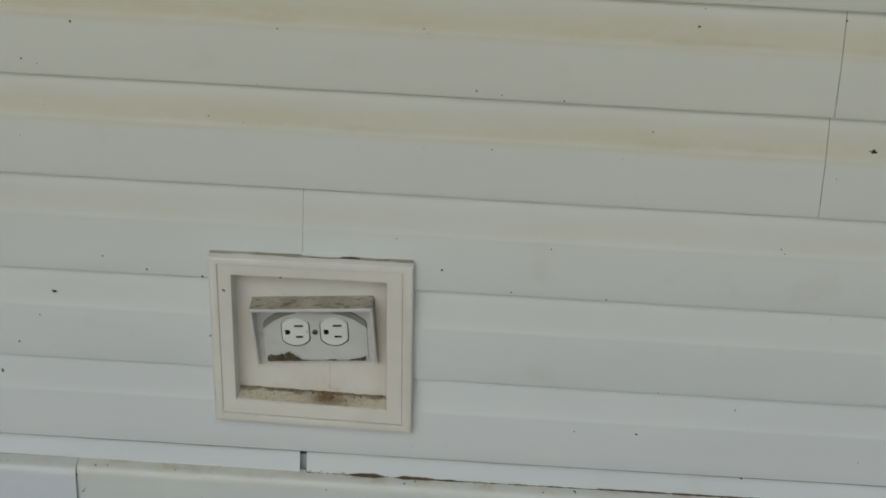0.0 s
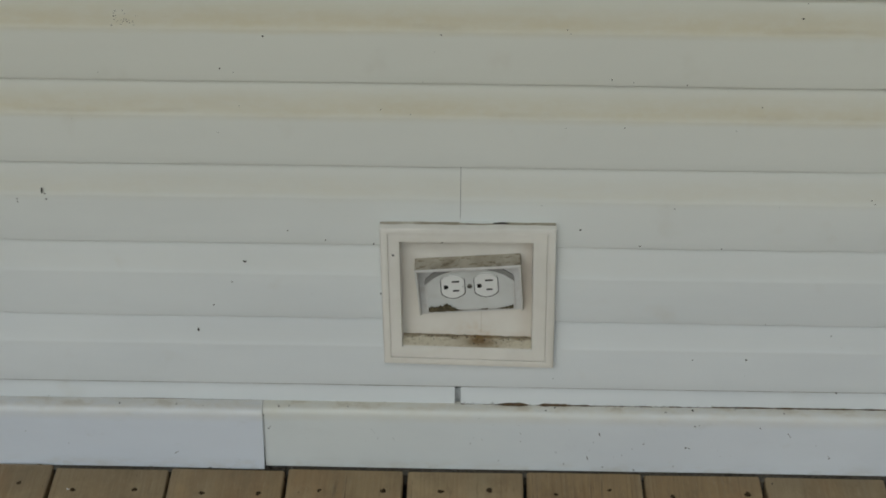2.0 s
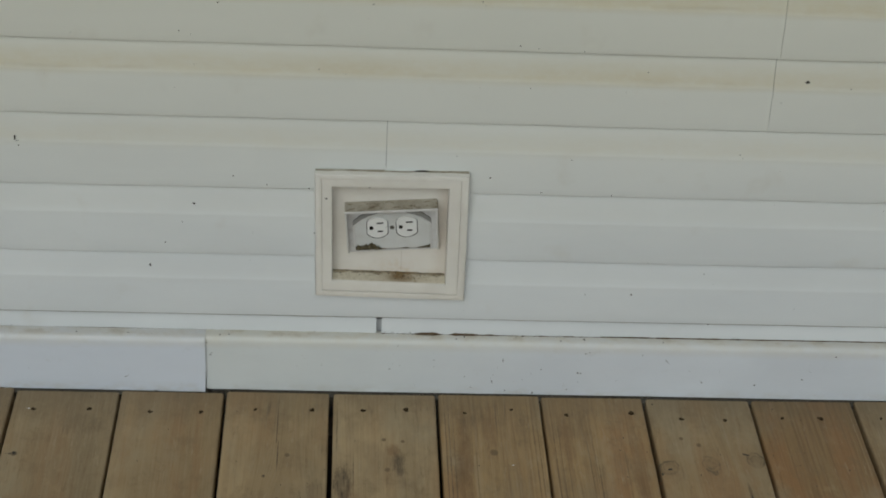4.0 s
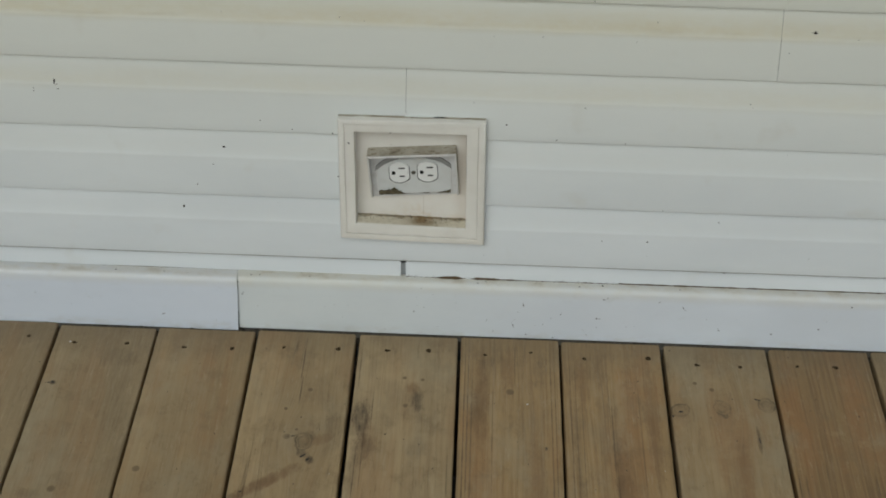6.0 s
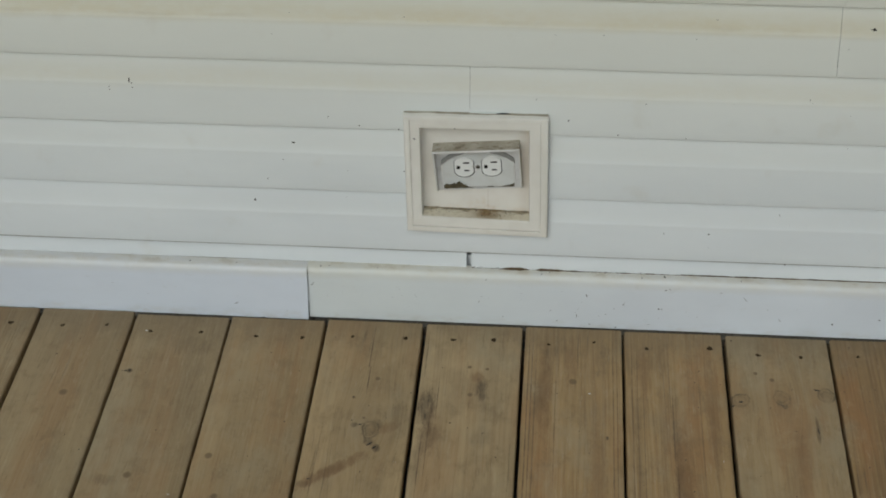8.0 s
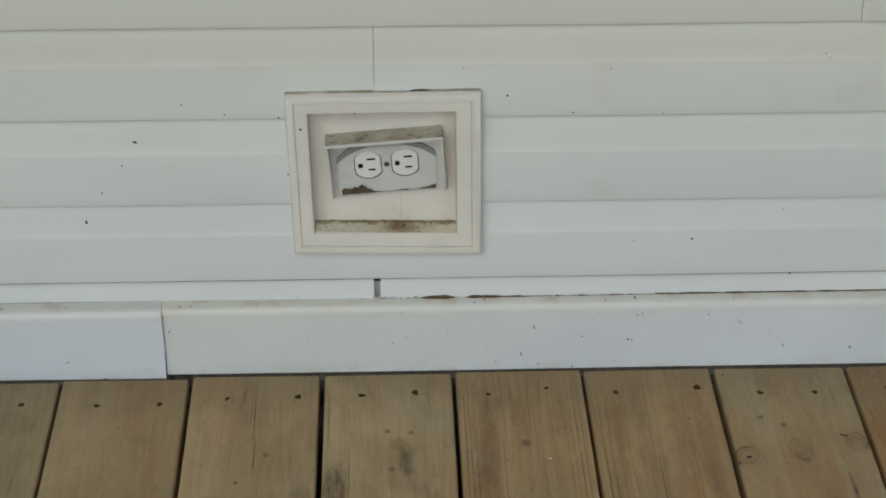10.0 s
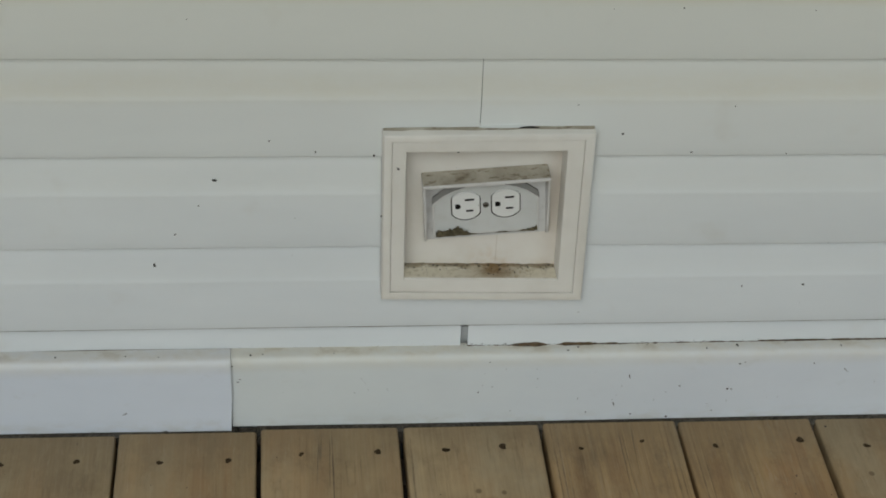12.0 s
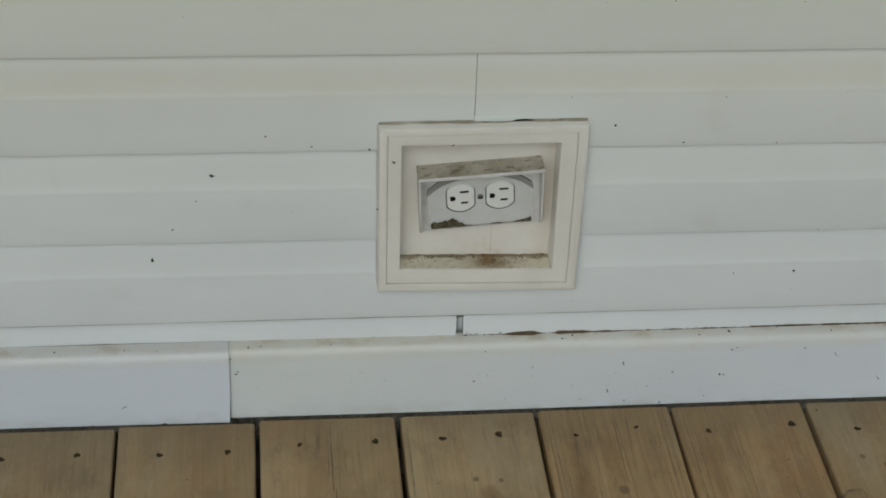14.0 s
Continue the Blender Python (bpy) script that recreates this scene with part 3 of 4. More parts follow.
PLAIN_PLANK = plank_material("weathered_plank", grain=0.3, warmth=0.35)
PLANK_LOOKS = {
    -4: plank_material("plank_grey_a", [(-0.55, -0.42, 0.006)], [], 0.45, 0.40, fine=0.5),
    -3: plank_material("plank_grey_b", [(-0.431, -0.216, 0.0060)], [(-0.42, -0.36, 0.02, 0.05, 0.2)], 0.10, 0.20, fine=0.5),
    -2: plank_material("plank_grey_c", [(-0.350, -0.164, 0.0035), (-0.306, -0.376, 0.0055)],
                       [(-0.350, -0.164, 0.005, 0.005, 0.8), (-0.336, -0.388, 0.018, 0.012, 0.4), (-0.27, -0.10, 0.03, 0.02, 0.25), (-0.26, -0.2, 0.016, 0.12, 0.2)], 0.15, 0.2, fine=0.5),
    -1: plank_material("plank_tan_a", [(-0.207, -0.332, 0.0050), (-0.186, -0.408, 0.0045)], [(-0.186, -0.412, 0.010, 0.010, 0.3)], 0.12, 0.4, fine=0.5),
    0: plank_material("plank_knotty", [(0.000, -0.264, 0.0135), (0.0, -0.159, 0.0035), (-0.029, -0.201, 0.0025)],
                      [(0.012, -0.303, 0.006, 0.008, 1.0), (0.002, -0.292, 0.008, 0.008, 0.6), (-0.022, -0.258, 0.005, 0.005, 0.7), (-0.078, -0.379, 0.012, 0.007, 0.45), (0.008, -0.254, 0.009, 0.010, 0.5), (-0.0105, -0.243, 0.0022, 0.0028, 0.9), (-0.004, -0.288, 0.0022, 0.006, 0.6), (0.038, -0.235, 0.014, 0.030, 0.45), (-0.015, -0.09, 0.0009, 0.05, 1.0), (-0.0125, -0.165, 0.0009, 0.035, 0.9)],
                      0.14, 0.35, fine=0.5, russet=[(-0.040, -0.348, 0.046, 0.014, 0.82, 0.75), (0.022, -0.262, 0.018, 0.012, 0.3, 0.4)]),
    1: plank_material("plank_mildewed", [(0.126, -0.124, 0.0032), (0.151, -0.127, 0.0032), (0.130, -0.184, 0.004)],
                      [(0.145, -0.172, 0.010, 0.026, 0.8), (0.072, -0.215, 0.014, 0.045, 0.95), (0.078, -0.275, 0.014, 0.035, 0.6), (0.15, -0.27, 0.018, 0.02, 0.3),
                       (0.068, -0.33, 0.008, 0.05, 0.4), (0.078, -0.27, 0.0009, 0.09, 0.9), (0.070, -0.34, 0.0008, 0.07, 0.8), (0.086, -0.20, 0.0008, 0.05, 0.7), (0.064, -0.10, 0.0012, 0.06, 0.6)], 0.22, 0.2, 40.0, 0.7, fine=0.4, russet=[(0.138, -0.145, 0.010, 0.014, 0.0, 0.5), (0.085, -0.26, 0.012, 0.05, 0.0, 0.4)]),
    2: plank_material("plank_striped_a", [(0.271, -0.148, 0.0055)], [(0.226, -0.19, 0.012, 0.04, 0.35), (0.2085, -0.26, 0.0011, 0.26, 0.7), (0.2135, -0.24, 0.0010, 0.24, 0.65), (0.219, -0.30, 0.0012, 0.22, 0.6), (0.3265, -0.25, 0.0011, 0.24, 0.6), (0.332, -0.28, 0.0010, 0.26, 0.6), (0.247, -0.25, 0.0010, 0.12, 0.5), (0.318, -0.263, 0.002, 0.004, 1.0), (0.312, -0.10, 0.010, 0.05, 0.3), (0.24, -0.07, 0.02, 0.03, 0.3)], 0.42, 0.75, 30.0, 0.6, fine=0.7,
                      russet=[(0.232, -0.17, 0.012, 0.10, 0.0, 0.55), (0.268, -0.10, 0.010, 0.05, 0.0, 0.4), (0.305, -0.33, 0.014, 0.10, 0.0, 0.4)]),
    3: plank_material("plank_striped_b", [(0.469, -0.39, 0.0045)], [(0.411, -0.28, 0.006, 0.16, 0.30), (0.4075, -0.25, 0.0012, 0.08, 0.9), (0.4100, -0.36, 0.0013, 0.08, 0.9), (0.4045, -0.17, 0.0010, 0.05, 0.6), (0.353, -0.22, 0.0011, 0.20, 0.6), (0.360, -0.26, 0.0010, 0.22, 0.6), (0.368, -0.30, 0.0010, 0.18, 0.5), (0.445, -0.28, 0.0010, 0.18, 0.4), (0.465, -0.40, 0.010, 0.03, 0.5), (0.39, -0.09, 0.02, 0.04, 0.3), (0.36, -0.25, 0.006, 0.10, 0.3)], 0.46, 0.8, 28.0, 0.6, fine=0.7,
                      russet=[(0.418, -0.36, 0.014, 0.12, 0.0, 0.55), (0.462, -0.20, 0.012, 0.14, 0.0, 0.45), (0.37, -0.12, 0.010, 0.06, 0.0, 0.4)]),
    4: plank_material("plank_knotty_tan", [(0.500, -0.172, 0.0120), (0.557, -0.167, 0.0135), (0.620, -0.153, 0.0110), (0.556, -0.383, 0.004), (0.547, -0.125, 0.0034), (0.525, -0.112, 0.003)],
                      [(0.612, -0.40, 0.02, 0.012, 0.4), (0.60, -0.23, 0.003, 0.03, 0.8)], 0.16, 0.5, fine=0.5, russet=[(0.575, -0.30, 0.012, 0.08, 0.0, 0.35)]),
    5: plank_material("plank_striped_red", [], [], 0.95, 1.0, 28.0, 0.2, fine=0.35),
}
TINTS = {-4: 0.88, -3: 0.91, -2: 0.87, -1: 0.95, 0: 1.11, 1: 1.16, 2: 0.99, 3: 0.98, 4: 0.92, 5: 0.62}
ENDS = {-2: -0.0055, -1: -0.0042, 0: -0.0018}       # boards cut a little short of the wall
PLANK, SCREW = plank_mesh(), screw_mesh()
SCREWS = {-4: (-0.547,), -3: (-0.470, -0.406), -2: (-0.339, -0.266), -1: (-0.185, -0.118), 0: (-0.046, 0.030), 1: (0.099, 0.157),
          2: (0.236, 0.300), 3: (0.375, 0.464), 4: (0.532, 0.592), 5: (0.672, 0.725)}
ROW = {-3: (-0.067, -0.062), -2: (-0.067, -0.065), -1: (-0.071, -0.070), 0: (-0.066, -0.064), 1: (-0.063, -0.060), 2: (-0.067, -0.058), 3: (-0.066, -0.060), 4: (-0.070, -0.071)}
for n in range(-21, 22):
    lo = GAPS.get(n - 1, 0.0555 + (n - 1) * PITCH)
    hi = GAPS.get(n, 0.0555 + n * PITCH)
    x = (lo + hi) / 2
    plank = new("plank", PLANK)
    plank.parent = deck
    wide = (hi - lo - 0.0048) / WIDE
    plank.scale = (wide, 1, 1)
    plank.location = (x + random.uniform(-0.0008, 0.0008), EDGE + ENDS.get(n, 0.0) + random.uniform(-0.0008, 0.0008), random.uniform(-0.0012, 0.0006))
    plank.rotation_euler = (0, radians(random.uniform(-0.35, 0.35)), 0)
    plank.material_slots[0].link = "OBJECT"
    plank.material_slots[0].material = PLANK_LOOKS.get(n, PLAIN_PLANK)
    t = TINTS.get(n, random.uniform(0.84, 1.0))
    plank.color = (t, t, t, 1)
    if -7 <= n <= 8:
        for k, sx in enumerate(SCREWS.get(n, (x - 0.035, x + 0.036))):
            for y in (ROW.get(n, (-0.065, -0.065))[k], -0.466, -0.872):
                screw = new("screw", SCREW)
                screw.parent = plank
                screw.location = ((sx - plank.location.x + random.uniform(-0.004, 0.004) * (y < -0.1)) / wide, y - EDGE + random.uniform(-0.006, 0.006) * (y < -0.1), 0.0001)
                screw.rotation_euler = (0, 0, random.uniform(0, 6.28))
                k = random.uniform(0.75, 1.2)
                screw.scale = (k * random.uniform(0.7, 1.1), k, 1)
for y in (-0.066, -0.468, -0.874, -1.28, -1.69, -2.09, -2.5, -2.9, -3.3):
    part("joist", box((-3.1, y - 0.019, -0.21), (3.1, y + 0.019, -0.0275)), JOIST, deck)

ground = part("ground", box((-600, -600, -0.62), (600, 600, -0.55)), GROUND)
tagged(ground, "grass ground below the deck", "ground", kind="structure")

# ---- the mounting block ----
# corners as (x, z): lower left, lower right, upper right, upper left; the block was forced slightly out of square
OUTER = ((0.0318, 0.1583), (0.2280, 0.1545), (0.2243, 0.3468), (0.0288, 0.3453))
OPEN = ((0.0532, 0.1830), (0.2020, 0.1798), (0.1988, 0.3272), (0.0511, 0.3262))
block = new("mounting_block")
block.location = ((OUTER[0][0] + OUTER[1][0]) / 2, 0, OUTER[1][1])
bx, bz = block.location.x, block.location.z
tagged(block, "cream vinyl siding mounting block with a recessed centre and dirty sill", "mounting block")


def top_edge(x):
    """The height of the block's upper edge."""
    return OUTER[3][1] + (OUTER[2][1] - OUTER[3][1]) * (x - OUTER[3][0]) / (OUTER[2][0] - OUTER[3][0])


def rect(t, y, drop=0.0):
    """A four-sided ring between the outer edge (t = 0) and the opening (t = 1); drop lowers its lower side."""
    return [(a + (c - a) * t - bx, y, b + (d - b) * t - bz - (drop if i < 2 else 0.0)) for i, ((a, b), (c, d)) in enumerate(zip(OUTER, OPEN))]


bm = bmesh.new()
sweep(bm, [rect(t, y, d) for t, y, d in ((0.01, -0.001, 0), (0.0, -0.0205, 0), (0.012, -0.0220, 0), (0.035, -0.0230, 0), (0.07, -0.0234, 0), (0.35, -0.0234, 0),
                                         (0.372, -0.0232, 0.0003), (0.380, -0.0226, 0.0006), (0.382, -0.0195, 0.0008))])
part("outer_ring", bm, CREAM, block, "cream snap-on outer ring", True)
bm = bmesh.new()
sweep(bm, [rect(t, y) for t, y in ((0.34, -0.0205), (0.390, -0.0214), (0.396, -0.0222), (0.41, -0.0226), (0.93, -0.0226), (0.975, -0.0221), (1.0, -0.0205), (1.0, 0.004))])
part("inner_ring", bm, CREAM, block, "", True)
bm = bmesh.new()
sweep(bm, [[(x + sx - bx, y, z + sz - bz) for (x, z), sx, sz in zip(OPEN, (-0.004, 0.004, 0.004, -0.004), (-0.004, -0.004, 0.004, 0.004))] for y in (0.006, 0.0015)], caps=True)
part("back_plate", bm, BACKING, block, "cream back plate with faint rust-brown stains")
bm, rings = bmesh.new(), []
for f in np.linspace(0.002, 0.998, 60):
    x, z = (a + (b - a) * f for a, b in zip(OPEN[0], OPEN[1]))
    heap = 0.0003 + 0.0012 * noise.noise((x * 90, 2, 2)) + 0.0006 * noise.noise((x * 320, 2, 6))
    rings.append([(x - bx, y, z - bz + h) for y, h in ((-0.0198, -0.002), (-0.0198, 0.0006), (-0.0060, 0.0010 + 0.0004 * noise.noise((x * 60, 1, 1))), (-0.0015, 0.0014 + heap * 0.3), (0.0018, 0.0016 + heap), (0.0018, -0.002))])
part("sill", sweep(bm, rings, caps=True), SILL, block, "dirty sill with a brown rust-coloured patch")

bm, rings = bmesh.new(), []
for x in np.linspace(OUTER[3][0] + 0.0006, OUTER[2][0] - 0.0006, 70):
    z, y = top_edge(x) - bz, -0.0150 + 0.0025 * noise.noise((x * 40, 7, 5))
    rings.append([(x - bx, y, z - 0.0006), (x - bx, y + 0.0004, z + 0.0003), (x - bx, -0.0108, z + 0.0008 + 0.0006 * noise.noise((x * 50, 4, 5))), (x - bx, -0.0095, z - 0.001)])
part("top_dirt", sweep(bm, rings, caps=True), LEDGE, block, "brown dirt lying along the top edge")
# grey strips down both sides, standing in for the block's edge shadow
for low, high, side in ((OUTER[0], OUTER[3], -1), (OUTER[1], OUTER[2], 1)):
    bm = bmesh.new()
    sweep(bm, [[(low[0] + (high[0] - low[0]) * f - bx + side * o, y, low[1] + (high[1] - low[1]) * f - bz) for o, y in ((-0.0006, -0.0085), (0.0008 + 0.0005 * noise.noise((f * 30, side, 2)), -0.0090), (0.0002, -0.0128), (-0.0006, -0.0128))]
               for f in np.linspace(0.005, 0.995, 40)], caps=True)
    part("caulk_line", bm, DULL, block)

# ---- the outlet and its weather cover ----
outlet = new("electrical_outlet")
outlet.matrix_world = pose(0.1295, 0.0015, 0.2555, 0, -4.4, 0)
tagged(outlet, "white duplex electrical outlet in a tilted grey weather cover", "outlet")
W, H, HOOD = 0.119, 0.0735, 0.0245
HT = H / 2 + 0.0022                        # top of the hood
part("cover_plate", prism(rounded(W, H, 0.003), 0.0005, -0.0035, 0.0008), DULL, outlet, "grimy grey base of the cover", True)
# hood: a top shelf and two tapering side walls
top = box((-W / 2, -HOOD, HT - 0.0022), (W / 2, -0.0005, HT), 0.0006)
part("hood_top", top, LEDGE, outlet, "hood top caked in brown-grey dirt")
part("hood_lip", box((-W / 2 - 0.0003, -HOOD - 0.0014, HT - 0.0032), (W / 2 + 0.0003, -HOOD + 0.0002, HT + 0.0002), 0.0006), RIM, outlet)


def side_wall(x0, x1):
    """A side of the hood, deep at the top and shallow at the foot."""
    bm = bmesh.new()
    outer = [(-0.002, HT - 0.0024), (-HOOD, HT - 0.0024), (-HOOD * 0.93, HT - 0.012), (-0.0125, -H / 2 + 0.012), (-0.0078, -H / 2 + 0.003), (-0.0062, -H / 2), (-0.002, -H / 2)]
    sweep(bm, [[(x, y, z) for y, z in outer] for x in (x0, x1)], caps=True)
    bmesh.ops.bevel(bm, geom=bm.edges[:], offset=0.0004, segments=1, affect="EDGES")
    return bm


part("hood_side", side_wall(-W / 2, -W / 2 + 0.0022), RIM, outlet)
part("hood_side", side_wall(W / 2 - 0.0022, W / 2), RIM, outlet, "brown-streaked side of the hood")
film = [(-0.001, HT - 0.0030), (-HOOD * 0.86, HT - 0.0030), (-HOOD * 0.80, HT - 0.0130), (-0.0110, -H / 2 + 0.012), (-0.0066, -H / 2 + 0.0026), (-0.001, -H / 2 + 0.0006)]
part("dirt_film", sweep(bmesh.new(), [[(x, y, z) for y, z in film] for x in (W / 2 - 0.0004, W / 2 + 0.0007)], caps=True), LEDGE, outlet)
panel_line = [(-0.0490, -0.0300), (0.0490, -0.0300), (0.0490, 0.0055), (0.0380, 0.0140), (0.0290, 0.0186), (0.0172, 0.0222), (-0.0172, 0.0222), (-0.0290, 0.0186), (-0.0380, 0.0140), (-0.0490, 0.0055)]
part("panel_rim", prism([(x * 1.034, z * 1.03) for x, z in panel_line], -0.002, -0.0064, 0.0004), RIM, outlet)
# two sloping shoulders off the panel's raised middle, grey with dirt and painted hood shade
for side in (-1, 1):
    bm = bmesh.new()
    sweep(bm, [[(side * x, -0.0020, z - 0.001), (side * x, -0.0066, z + 0.0004), (side * x, -0.0058, z + w), (side * x, -0.0020, z + w + 0.0004)]
               for x, z, w in ((0.0510, 0.0040, 0.0050), (0.0500, 0.0062, 0.0062), (0.0395, 0.0144, 0.0064), (0.0300, 0.0190, 0.0058), (0.0240, 0.0208, 0.0052), (0.0178, 0.0226, 0.0042))], caps=True)
    part("shoulder", bm, DIRT_SHADE, outlet, "grey shoulder of the face panel, darkened by dirt and painted hood shade")
part("hood_stain", prism([(-0.0500, 0.0300), (-0.0410, 0.0300), (-0.0425, 0.0275), (-0.0460, 0.0262), (-0.0490, 0.0280)], -0.003, -0.0042), DIRT_SHADE, outlet)
panel = part("face_panel", prism(panel_line, -0.002, -0.0068, 0.0005), PANEL, outlet, "pale grey face panel with chamfered upper corners")


LIFT = 0.0026


def receptacle(cx):
    pts = []
    for i in range(40):
        a = 2 * math.pi * i / 40
        x, z = 0.0160 * math.cos(a), 0.0160 * math.sin(a)
        pts.append((cx + max(-0.0133, min(0.0133, x)), z + LIFT))
    edge = [(cx + (x - cx) * 1.065, LIFT - 0.0009 + (z - LIFT) * 1.03) for x, z in pts]
    ob = part("receptacle", prism(pts, -0.004, -0.0086, 0.0008), WHITE, outlet, "white receptacle face", True)
    part("shadow_gap", prism(edge, -0.004, -0.00705), SLOT, ob)
    for z, w in ((0.0062, 0.0088), (-0.0062, 0.0070)):
        part("slot", box((cx + 0.0035 - w / 2, -0.00875, z + LIFT - 0.0003), (cx + 0.0035 + w / 2, -0.006, z + LIFT + 0.0018)), SLOT, ob)
    hole = [(cx - 0.0078 + 0.0028 * math.cos(radians(a)), LIFT + 0.0028 * math.sin(radians(a))) for a in range(-110, 111, 20)]
    hole = [(x, z) for x, z in hole] + [(cx - 0.0102, LIFT + 0.0026), (cx - 0.0102, LIFT - 0.0026)]
    part("ground_hole", prism(hole, -0.006, -0.00885), SLOT, ob)
    return ob


receptacle(-0.0190)
receptacle(0.0190)
screw_line = [(0.0030 * math.cos(radians(a)), 0.0014 + 0.0030 * math.sin(radians(a))) for a in range(0, 360, 24)]
centre = part("screw", prism(screw_line, -0.006, -0.0080, 0.0005), STEEL, outlet, "dull steel centre screw", True)
part("slot", box((-0.0024, -0.0083, 0.0010), (0.0024, -0.0076, 0.0018)), SLOT, centre)

# debris caught in the foot of the cover: a heap at one end, a thin line, a wedge at the other
bm = bmesh.new()
rings = []
for i in range(90):
    f = i / 89
    x = -0.0485 + 0.0970 * f
    fat = 0.0030 / (1 + math.exp((f - 0.30) * 26)) + 0.0022 * math.exp(-((f - 0.22) / 0.055) ** 2) + 0.0019 * max(0.0, (f - 0.80) / 0.2) + 0.0006 * math.exp(-((f - 0.66) / 0.05) ** 2) + 0.00012
    fat *= 1 + 0.55 * noise.noise((x * 300, 3, 1)) + 0.35 * noise.noise((x * 900, 3, 8))
    ring = []
    for k in range(8):
        a = 2 * math.pi * k / 8
        ring.append((x, -0.0088 + 0.0028 * math.cos(a) * min(1, fat * 400), -0.0306 + fat + fat * math.sin(a) * (1 + 0.6 * noise.noise((x * 500, k, 2)))))
    rings.append(ring)
sweep(bm, rings, caps=True)
rng = random.Random(31)
for _ in range(46):
    # straws and threads that stick out of the heap
    x, z = rng.gauss(-0.0285, 0.007), -0.0265 + rng.uniform(-0.003, 0.003)
    a, r = rng.uniform(0, 3.14), rng.uniform(0.0015, 0.0036)
    d, w = Vector((math.cos(a), -0.2, math.sin(a))) * r, Vector((-math.sin(a), 0, math.cos(a))) * 0.00028
    p = Vector((x, -0.0112, z))
    sweep(bm, [[p + w, p - w, p - w + AY * 0.0004], [p + d + w, p + d - w, p + d - w + AY * 0.0004]], caps=True)
debris = part("debris", bm, NEST)
debris.matrix_world = outlet.matrix_world.copy()
tagged(debris, "brown clump of old nest dirt caught in the cover", "dirt", kind="stuff")


# ---- specks and stray dirt ----
def specks(name, spots, label, seed, stretch=1.0, material=None):
    """Small irregular flakes: (x, y or z, size in mm) on a surface."""
    rng = random.Random(seed)
    bm = bmesh.new()
    for place, u, v, size in spots:
        r = size / 2000
        a0, sq = rng.uniform(0, 6.28), rng.uniform(0.45, 0.9) * stretch
        ring, top = [], []
        for i in range(7):
            a = 2 * math.pi * i / 7
            k = r * rng.uniform(0.7, 1.25)
            p, q = k * math.cos(a), k * math.sin(a) * sq
            p, q = p * math.cos(a0) - q * math.sin(a0), p * math.sin(a0) + q * math.cos(a0)
            ring.append(place + u * p + v * q)
            top.append(place + u * p * 0.7 + v * q * 0.7 + u.cross(v) * min(0.0006, r * 0.5))
        sweep(bm, [ring, top], caps=True)
    ob = part(name, bm, material or SPECK)
    return tagged(ob, label, "dirt", kind="stuff")


def lap_y(z):
    """The siding's surface at a height."""
    h = (z - BUTT) % COURSE
    for (h0, y0), (h1, y1) in zip(LAP[1:], LAP[2:]):
        if h0 <= h <= h1:
            return y0 + (y1 - y0) * (h - h0) / (h1 - h0)
    return -0.0035


WALL_SPOTS = [(-0.089, 0.572, 3), (-0.136, 0.534, 2), (0.096, 0.576, 2), (0.467, 0.598, 2.6), (0.594, 0.610, 3), (0.275, 0.527, 2), (0.354, 0.522, 2),
              (-0.074, 0.333, 2.4), (-0.032, 0.321, 2.2), (-0.125, 0.288, 5.0), (-0.163, 0.230, 2.8), (-0.140, 0.262, 1.8), (-0.184, 0.191, 5.2), (0.251, 0.339, 3),
              (0.318, 0.319, 2.8), (0.409, 0.317, 2), (0.390, 0.161, 2.6), (0.452, 0.162, 3.0), (0.032, 0.486, 2), (0.292, 0.469, 1.8), (0.436, 0.494, 1.8),
              (0.353, 0.368, 1.6), (0.567, 0.381, 2.2), (0.571, 0.377, 1.5), (0.562, 0.116, 2.6), (0.226, 0.583, 1.8), (0.230, 0.579, 1.2), (0.207, 0.370, 1.8),
              (-0.527, 0.116, 2), (-0.371, 0.369, 2), (0.547, 0.195, 2.0), (0.0215, 0.3168, 2.8)]
rng = random.Random(5)
spots = [(Vector((x, lap_y(z) - 0.0012, z)), AX, AZ, s) for x, z, s in WALL_SPOTS]
spots += [(Vector((-0.237 + rng.gauss(0, 0.007), lap_y(0.587) - 0.0012, 0.587 + rng.gauss(0, 0.005))), AX, AZ, rng.uniform(0.8, 2)) for _ in range(26)]
# a squashed fly on the lap
spots += [(Vector((0.636 + dx, lap_y(0.487) - 0.0014, 0.487 + dz)), AX, AZ * k, w) for dx, dz, k, w in ((0, 0, 1, 4.6), (0.0022, -0.0004, 0.6, 4.2), (-0.0030, 0.0002, 0.35, 3.4), (0.0004, 0.0022, 0.8, 2.2))]
for _ in range(40):
    x, z = rng.uniform(-0.7, 0.9), rng.uniform(0.125, 0.64)
    spots.append((Vector((x, lap_y(z) - 0.001, z)), AX, AZ, rng.uniform(0.6, 1.5)))
specks("wall_specks", spots, "tiny dark dirt specks on the siding", 3)

